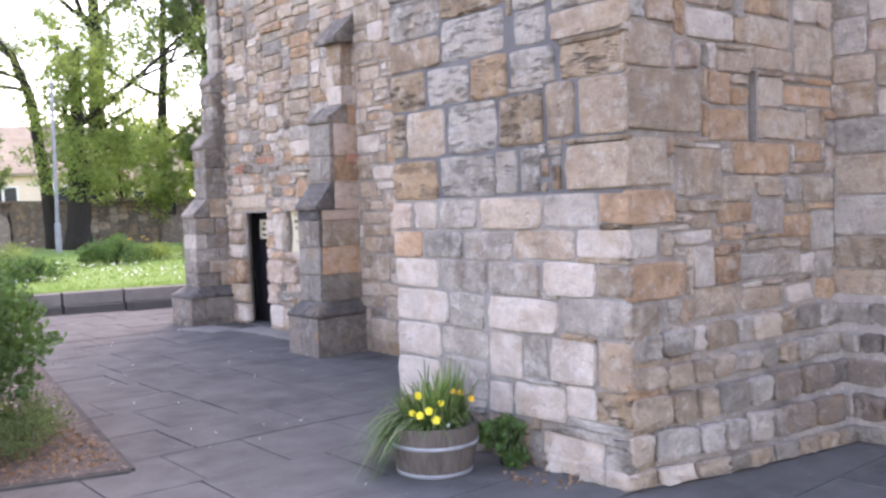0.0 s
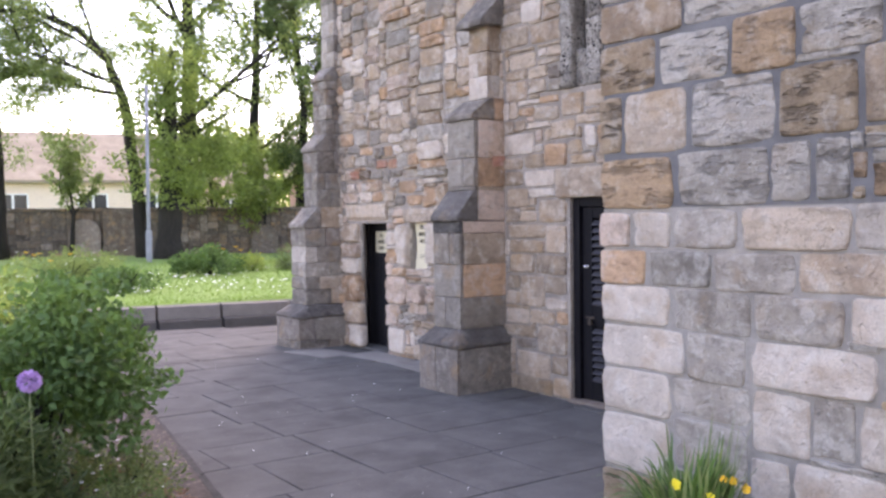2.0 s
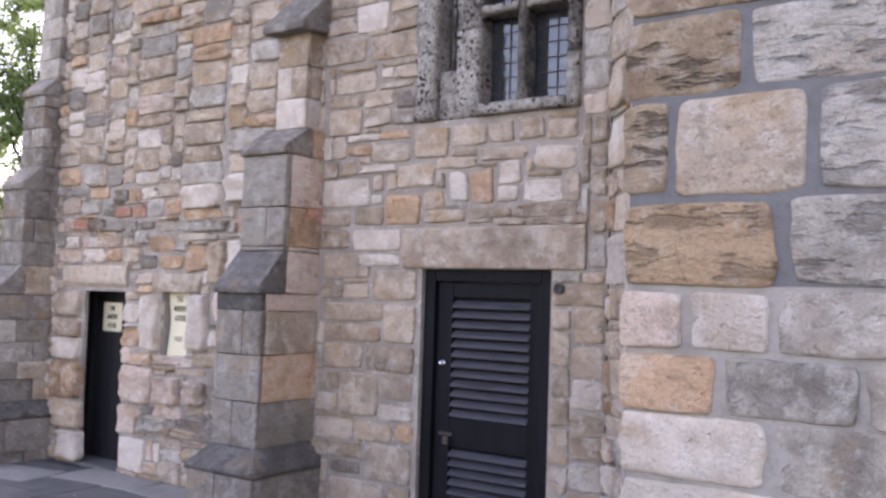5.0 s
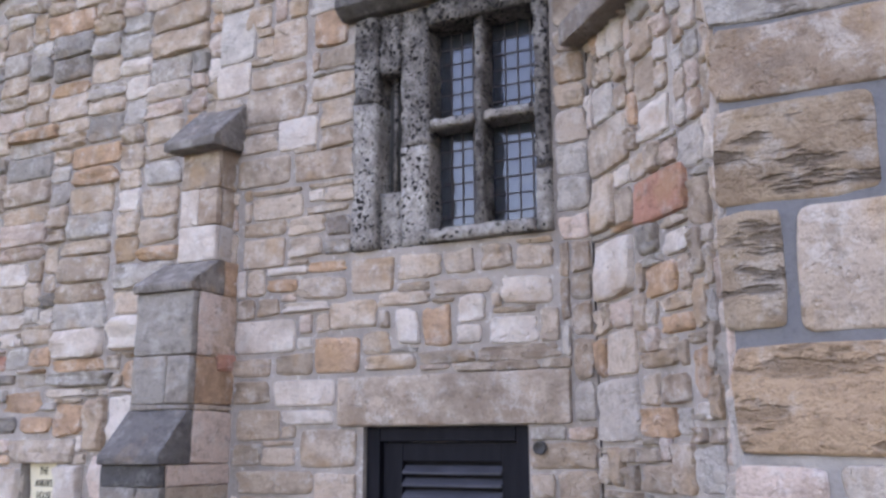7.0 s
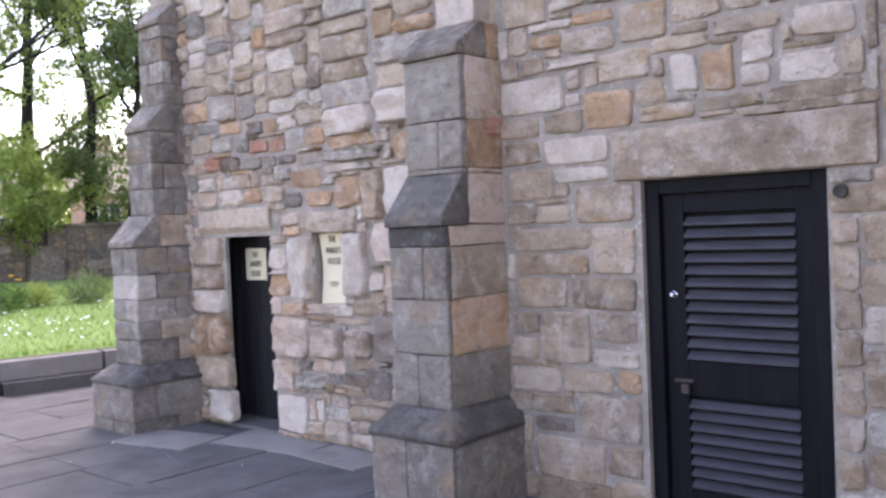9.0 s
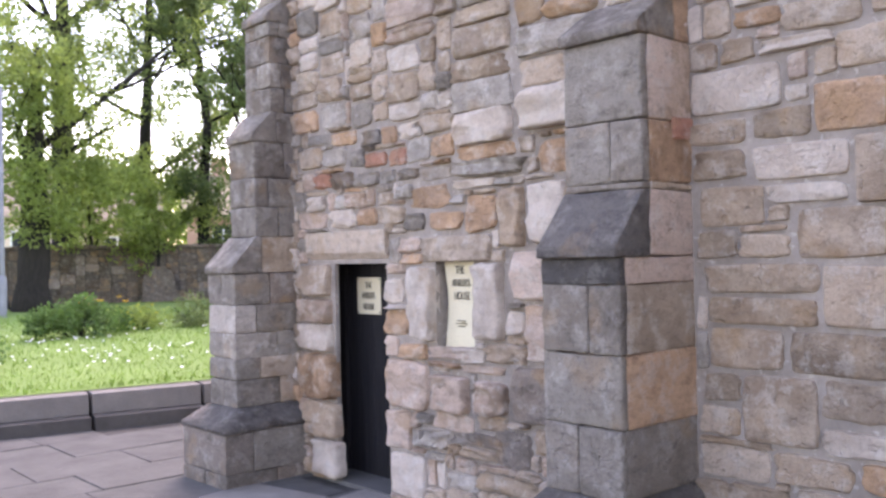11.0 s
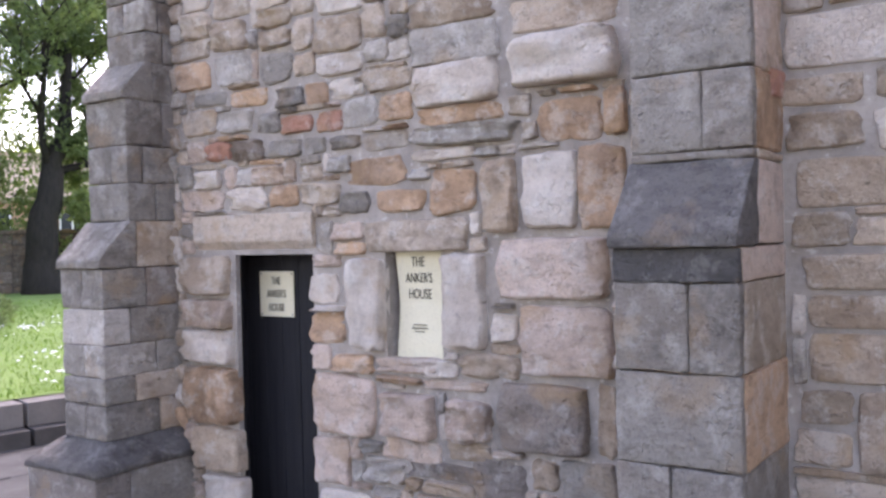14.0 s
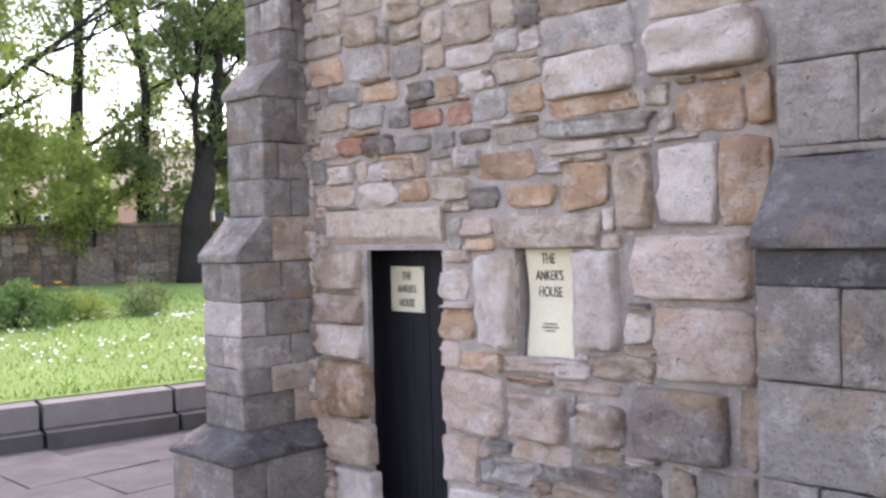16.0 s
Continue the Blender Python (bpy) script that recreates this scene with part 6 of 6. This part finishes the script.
def plant(label, at, clumps, mat, per, size, seed, stems=8, height=0.5, spread=0.4, blooms=(), aspect=0.55, category="shrub"):
    e = thing("shrub", at, label, category)
    r = random.Random(seed)
    bm = bmesh.new()
    for _ in range(stems):
        a = r.uniform(0, 2 * math.pi)
        q = spread * r.uniform(0.3, 1)
        tube(bm, [(0.1 * math.cos(a) * q, 0.1 * math.sin(a) * q, -0.05), (q * 0.5 * math.cos(a), q * 0.5 * math.sin(a), height * 0.5), (q * math.cos(a), q * math.sin(a), height * r.uniform(0.75, 1))], [0.012, 0.009, 0.004], 5)
    part("stem", bm, M_BARK, e)
    leaves("foliage", e, mat, clumps, per, size, seed, aspect=aspect)
    for k, (mt, x, y, z, s) in enumerate(blooms):
        bm = bmesh.new()
        for j in range(5):
            aa = j * 2 * math.pi / 5 + k
            c = Vector((x, y, z))
            d1 = Vector((math.cos(aa), math.sin(aa), 0.35)) * s
            sd = Vector((-math.sin(aa), math.cos(aa), 0)) * s * 0.55
            bm.faces.new([bm.verts.new(c), bm.verts.new(c + d1 * 0.7 + sd), bm.verts.new(c + d1 * 1.05 + Vector((0, 0, s * 0.25))), bm.verts.new(c + d1 * 0.7 - sd)])
        part("flower", bm, mt, e)
    return e


rb = random.Random(81)
plant("leafy green flowering clump on the lawn with orange poppies", (7.7, 21.6, 0.42), blob(0, 0, 0.34, 0.8, 0.5, 0.26, 18, 82, (0.2, 0.34)), M_SHRUB, 2400, (0.05, 0.1), 83, 10, 0.5, 0.7,
      [(M_ORANGE, rb.uniform(0.0, 1.1), rb.uniform(0.3, 0.9), rb.uniform(0.5, 0.66), 0.06) for _ in range(9)])
plant("dense green leafy clump on the lawn edge", (5.0, 18.7, 0.40), blob(0, 0, 0.22, 0.65, 0.5, 0.2, 12, 84, (0.2, 0.32)), M_SHRUB, 2600, (0.05, 0.1), 85, 8, 0.4, 0.6)
plant("pale yellow-green feathery clump on the lawn", (8.9, 21.9, 0.42), blob(0, 0, 0.22, 0.5, 0.4, 0.2, 8, 86, (0.18, 0.3)), M_LEAF2, 2400, (0.04, 0.1), 87, 6, 0.4, 0.4, [(M_YELLOW, rb.uniform(-0.4, 0.4), rb.uniform(-0.3, 0.3), rb.uniform(0.35, 0.5), 0.03) for _ in range(8)], 0.3)
plant("grey-green tall clump on the lawn", (9.9, 21.8, 0.42), blob(0, 0, 0.25, 0.6, 0.4, 0.25, 8, 88, (0.2, 0.32)), M_STRAP, 2200, (0.05, 0.14), 89, 6, 0.5, 0.5, aspect=0.2)
plant("wild meadow clump on the lawn with small pale flowers", (4.6, 21.0, 0.42), blob(0, 0, 0.3, 1.2, 0.8, 0.3, 18, 90, (0.25, 0.4)), M_LEAF, 1500, (0.05, 0.12), 91, 10, 0.6, 1.0,
      [(M_WHITE, rb.uniform(-1.1, 1.1), rb.uniform(-0.7, 0.5), rb.uniform(0.45, 0.7), 0.03) for _ in range(14)] + [(M_ORANGE, rb.uniform(-1.1, 0.2), rb.uniform(-0.5, 0.5), rb.uniform(0.5, 0.7), 0.05) for _ in range(6)], 0.3)


# ---------------------------------------------------------------- flower bed by the path
def flower_bed():
    bm = bmesh.new()
    outline = [(2.03, 6.0), (bed_edge(12.6), 12.6), (bed_edge(12.6) - 2.2, 15.6), (-8, 15.6), (-8, 8.9)]
    prism(bm, outline, -0.05, 0.025)
    tagged(part("flower_bed", bm, M_SOIL), "bare earth flower bed beside the path", "flower bed", kind="structure")
    r = random.Random(95)
    ed = thing("bed_edging", (2.03, 6.0, 0), "thin worn stone edging of the flower bed", "edging", kind="structure")
    for (xa, ya), (xb, yb) in (((2.03, 6.0), (bed_edge(12.6), 12.6)), ((2.03, 6.0), (-3.0, 7.46))):
        a, b = Vector((xa, ya, 0)), Vector((xb, yb, 0))
        d = b - a
        n = int(d.length / 0.8)
        for k in range(n):
            w = d.length / n
            ob = part("edging_stone", boxbm(0.004, w - 0.004, -0.03, 0.03, -0.05, 0.02 + r.uniform(-0.006, 0.006), 0.008), M_JOINT, ed)
            ob.matrix_basis = Matrix.Translation(a + d * k / n - Vector((2.03, 6.0, 0))) @ pose(0, 0, 0, 0, 0, math.degrees(math.atan2(d.y, d.x)) + r.uniform(-0.6, 0.6))
    # dry leaves and crumbs on the earth
    g = np.random.default_rng(96)
    n = 2600
    c = np.stack([g.uniform(0.2, 2.1, n), 6.2 + g.uniform(0, 2.2, n), np.full(n, 0.035)], 1)
    c = c[c[:, 0] < 2.0 + (c[:, 1] - 6) * 0.166]
    c = c[c[:, 1] > 6.05 + (2.03 - c[:, 0]) * 0.29]
    ob = new("leaf_litter", leaf_mesh("leaf_litter", c, np.tile([1.0, 0, 0], (len(c), 1)), g.uniform(0.012, 0.05, len(c)), M_LITTER, 0.6, 97))
    tagged(ob, "dry brown leaf litter on the flower bed", "leaf litter", kind="stuff")


flower_bed()

plant("dense dark green rose shrub hanging over the path edge", (1.2, 7.5, 0.0), blob(0, 0, 0.8, 0.62, 0.85, 0.6, 56, 101, (0.12, 0.26)) + blob(0.35, -0.25, 1.0, 0.35, 0.45, 0.35, 20, 102, (0.08, 0.18)) + blob(0.25, -0.2, 0.78, 0.5, 0.75, 0.62, 30, 109, (0.05, 0.1)), M_SHRUB, 4200, (0.028, 0.07), 103, 26, 1.25, 0.55, aspect=0.65)
plant("tall green shrub with pale shoots behind the rose", (1.0, 9.2, 0.0), blob(0, 0, 0.85, 0.8, 0.9, 0.5, 36, 104, (0.18, 0.32)), M_LEAF2, 2600, (0.04, 0.08), 105, 20, 1.4, 0.7, [(M_ORANGE, rb.uniform(-0.8, -0.1), rb.uniform(-0.6, 0.6), rb.uniform(1.35, 1.5), 0.05) for _ in range(7)])
plant("low frothy herbs with tiny pale flowers along the bed edge", (1.72, 7.35, 0.0), blob(-0.15, 0.1, 0.18, 0.38, 0.85, 0.2, 44, 106, (0.1, 0.19)), M_HERB, 6500, (0.02, 0.05), 107, 14, 0.3, 0.4, [(M_WHITE, rb.uniform(-0.4, 0.15), rb.uniform(-0.5, 0.9), rb.uniform(0.22, 0.33), 0.012) for _ in range(40)], 0.3, "herbs")
plant("feathery dark green lavender-like clump", (0.75, 6.75, 0.0), blob(0, 0, 0.42, 0.55, 0.36, 0.42, 44, 108, (0.14, 0.24)), M_LEAFD, 5200, (0.05, 0.11), 109, 22, 0.85, 0.45, (), 0.12, "herbs")


def allium():
    e = thing("allium_flower", (1.06, 6.5, 0.0), "tall mauve ball-headed flower on a thin stem", "flower")
    part("stalk", tube(bmesh.new(), [(0.02, 0.0, -0.02), (0.012, 0, 0.4), (0, 0, 0.92)], [0.006, 0.005, 0.004], 6), M_STRAP, e)
    g = np.random.default_rng(111)
    d = g.normal(0, 1, (420, 3))
    d /= np.linalg.norm(d, axis=1)[:, None]
    ob = new("flower_head", leaf_mesh("flower_head", d * 0.052 * g.uniform(0.7, 1.0, (420, 1)) + [0, 0, 0.95], d * 1.5, np.full(420, 0.022), M_PURPLE, 0.6, 112))
    ob.parent = e


allium()


# ---------------------------------------------------------------- half-barrel planter
def planter():
    x, y = 3.47, 4.60
    e = thing("half_barrel_planter", (x, y, 0), "weathered oak half-barrel planter with steel hoops against the pier", "planter")
    n = 18
    r = random.Random(121)
    for k in range(n):
        a0, a1 = 2 * math.pi * k / n + 0.003, 2 * math.pi * (k + 1) / n - 0.003
        bm = bmesh.new()
        rings = []
        for z, ra in ((0.0, 0.235), (0.1, 0.262), (0.2, 0.278), (0.32 + r.uniform(-0.004, 0.004), 0.285)):
            rings.append([bm.verts.new((q * math.cos(a), q * math.sin(a), z)) for q in (ra, ra - 0.022) for a in (a0, (a0 + a1) / 2, a1)])
        for p, q in zip(rings, rings[1:]):
            for i, j in ((0, 1), (1, 2), (2, 5), (5, 4), (4, 3), (3, 0)):
                bm.faces.new((p[i], p[j], q[j], q[i]))
        t = rings[-1]
        bm.faces.new((t[0], t[1], t[4], t[3]))
        bm.faces.new((t[1], t[2], t[5], t[4]))
        part("stave", bm, M_OAK, e)
    for z, ra in ((0.20, 0.281), (0.022, 0.245)):
        hoop = lathe(bmesh.new(), [(ra - 0.006, z - 0.013), (ra + 0.002, z - 0.013), (ra + 0.004, z + 0.013), (ra - 0.004, z + 0.013)], 40)
        part("hoop", hoop, M_STEEL if z > 0.1 else M_POST, e, "grey steel hoop" if z > 0.1 else "dull steel hoop")
    bm = bmesh.new()
    vs = [bm.verts.new((0.262 * math.cos(2 * math.pi * k / 24), 0.262 * math.sin(2 * math.pi * k / 24), 0.285)) for k in range(24)]
    bm.faces.new(vs)
    part("soil", bm, M_SOIL, e)
    # strap leaves, arching outwards
    pl = thing("flowering_plant", (x, y, 0.285), "arching strap-leaved plants and yellow pansies in the barrel", "plant")
    for tone, cnt, mat in (("foliage", 420, M_STRAP), ("foliage", 620, M_SHRUB)):
        v, f = [], []
        for _ in range(cnt):
            a = r.uniform(0, 2 * math.pi)
            q = 0.2 * math.sqrt(r.random())
            base = Vector((q * math.cos(a), q * math.sin(a), 0))
            a += r.uniform(-0.7, 0.7)
            out = Vector((math.cos(a), math.sin(a), 0))
            ln = r.uniform(0.2, 0.5)
            lift = r.uniform(0.5, 1.35)
            w = r.uniform(0.005, 0.009)
            side = Vector((-math.sin(a), math.cos(a), 0))
            # the wall side stays upright, the path side droops
            droop = r.uniform(0.9, 2.6) * (0.45 if out.x > 0.3 else 1.0) * (1.25 if out.y > 0.2 else 0.42 if out.y < -0.1 else 0.8)
            pts = []
            for k in range(6):
                s = k / 5
                reach = (1.12 if out.y > 0.25 else 0.95) * ln * (0.25 + 0.35 * (droop / 2)) * (s ** 1.3) * (0.4 if out.x > 0.4 else 1.25)
                h = ln * (lift * s - droop * 0.62 * s * s)
                pts.append(base + out * reach + Vector((0, 0, h)))
            b = len(v)
            for k, p in enumerate(pts):
                ww = w * (1 - (k / 5) ** 3)
                v += [tuple(p - side * ww), tuple(p + side * ww)]
            f += [(b + 2 * k, b + 2 * k + 1, b + 2 * k + 3, b + 2 * k + 2) for k in range(5)]
        me = bpy.data.meshes.new(tone)
        me.from_pydata(v, [], f)
        me.materials.append(mat)
        ob = new(tone, me)
        ob.parent = pl
    for fx, fy, fz, mt, s in ((-0.2, -0.2, 0.16, M_YELLOW, 0.026), (-0.12, -0.22, 0.2, M_YELLOW, 0.022), (-0.2, -0.1, 0.24, M_YELLOW, 0.026), (-0.16, -0.22, 0.1, M_YELLOW, 0.028), (-0.23, -0.15, 0.13, M_YELLOW, 0.026), (-0.25, -0.1, 0.14, M_YELLOW, 0.022), (0.04, -0.22, 0.24, M_ORANGE, 0.02), (0.0, -0.2, 0.25, M_ORANGE, 0.018), (0.12, -0.23, 0.19, M_ORANGE, 0.022), (-0.05, -0.2, 0.05, M_WHITE, 0.015)):
        bm = bmesh.new()
        c = Vector((fx, fy, fz))
        face = Vector((-0.6, -0.75, 0.35)).normalized()
        s1 = face.cross(Vector((0, 0, 1))).normalized()
        s2 = s1.cross(face)
        for j in range(5):
            a = j * 2 * math.pi / 5 + 0.3
            d = s1 * math.cos(a) + s2 * math.sin(a)
            t = face.cross(d)
            q = [c + face * 0.004, c + d * s * 0.7 + t * s * 0.55, c + d * s * 1.05 + face * 0.006, c + d * s * 0.7 - t * s * 0.55]
            bm.faces.new([bm.verts.new(p) for p in q])
        part("flower", bm, mt, pl)
    plant("green leafy weed at the foot of the pier", (3.86, 4.36, 0.0), blob(-0.02, 0, 0.16, 0.1, 0.14, 0.14, 12, 131, (0.06, 0.1)), M_SHRUB, 9000, (0.04, 0.08), 132, 8, 0.28, 0.14, aspect=0.6, category="weed")
    g = np.random.default_rng(133)
    c = np.stack([g.uniform(3.6, 4.0, 60), g.uniform(3.7, 4.25, 60), np.full(60, 0.012)], 1)
    tagged(new("leaf_litter", leaf_mesh("leaf_litter", c, np.tile([1.0, 0, 0], (60, 1)), g.uniform(0.02, 0.05, 60), M_LITTER, 0.5, 134)), "dry leaves on the paving by the barrel", "leaf litter", kind="stuff")


planter()


def fallen_petals():
    g = np.random.default_rng(141)
    n = 60
    c = np.stack([g.uniform(2.4, 5.4, n), g.uniform(4.6, 12.5, n), np.full(n, 0.008)], 1)
    c = c[(c[:, 0] < 3.8) | (c[:, 1] > 6.8)]
    c = c[c[:, 0] > 2.15 + (c[:, 1] - 6.0) * 0.166]
    tagged(new("fallen_petals", leaf_mesh("fallen_petals", c, np.tile([1.0, 0, 0], (len(c), 1)), g.uniform(0.008, 0.022, len(c)), M_WHITE, 0.5, 142)), "pale petals and crumbs scattered on the paving", "petals", kind="stuff")


fallen_petals()
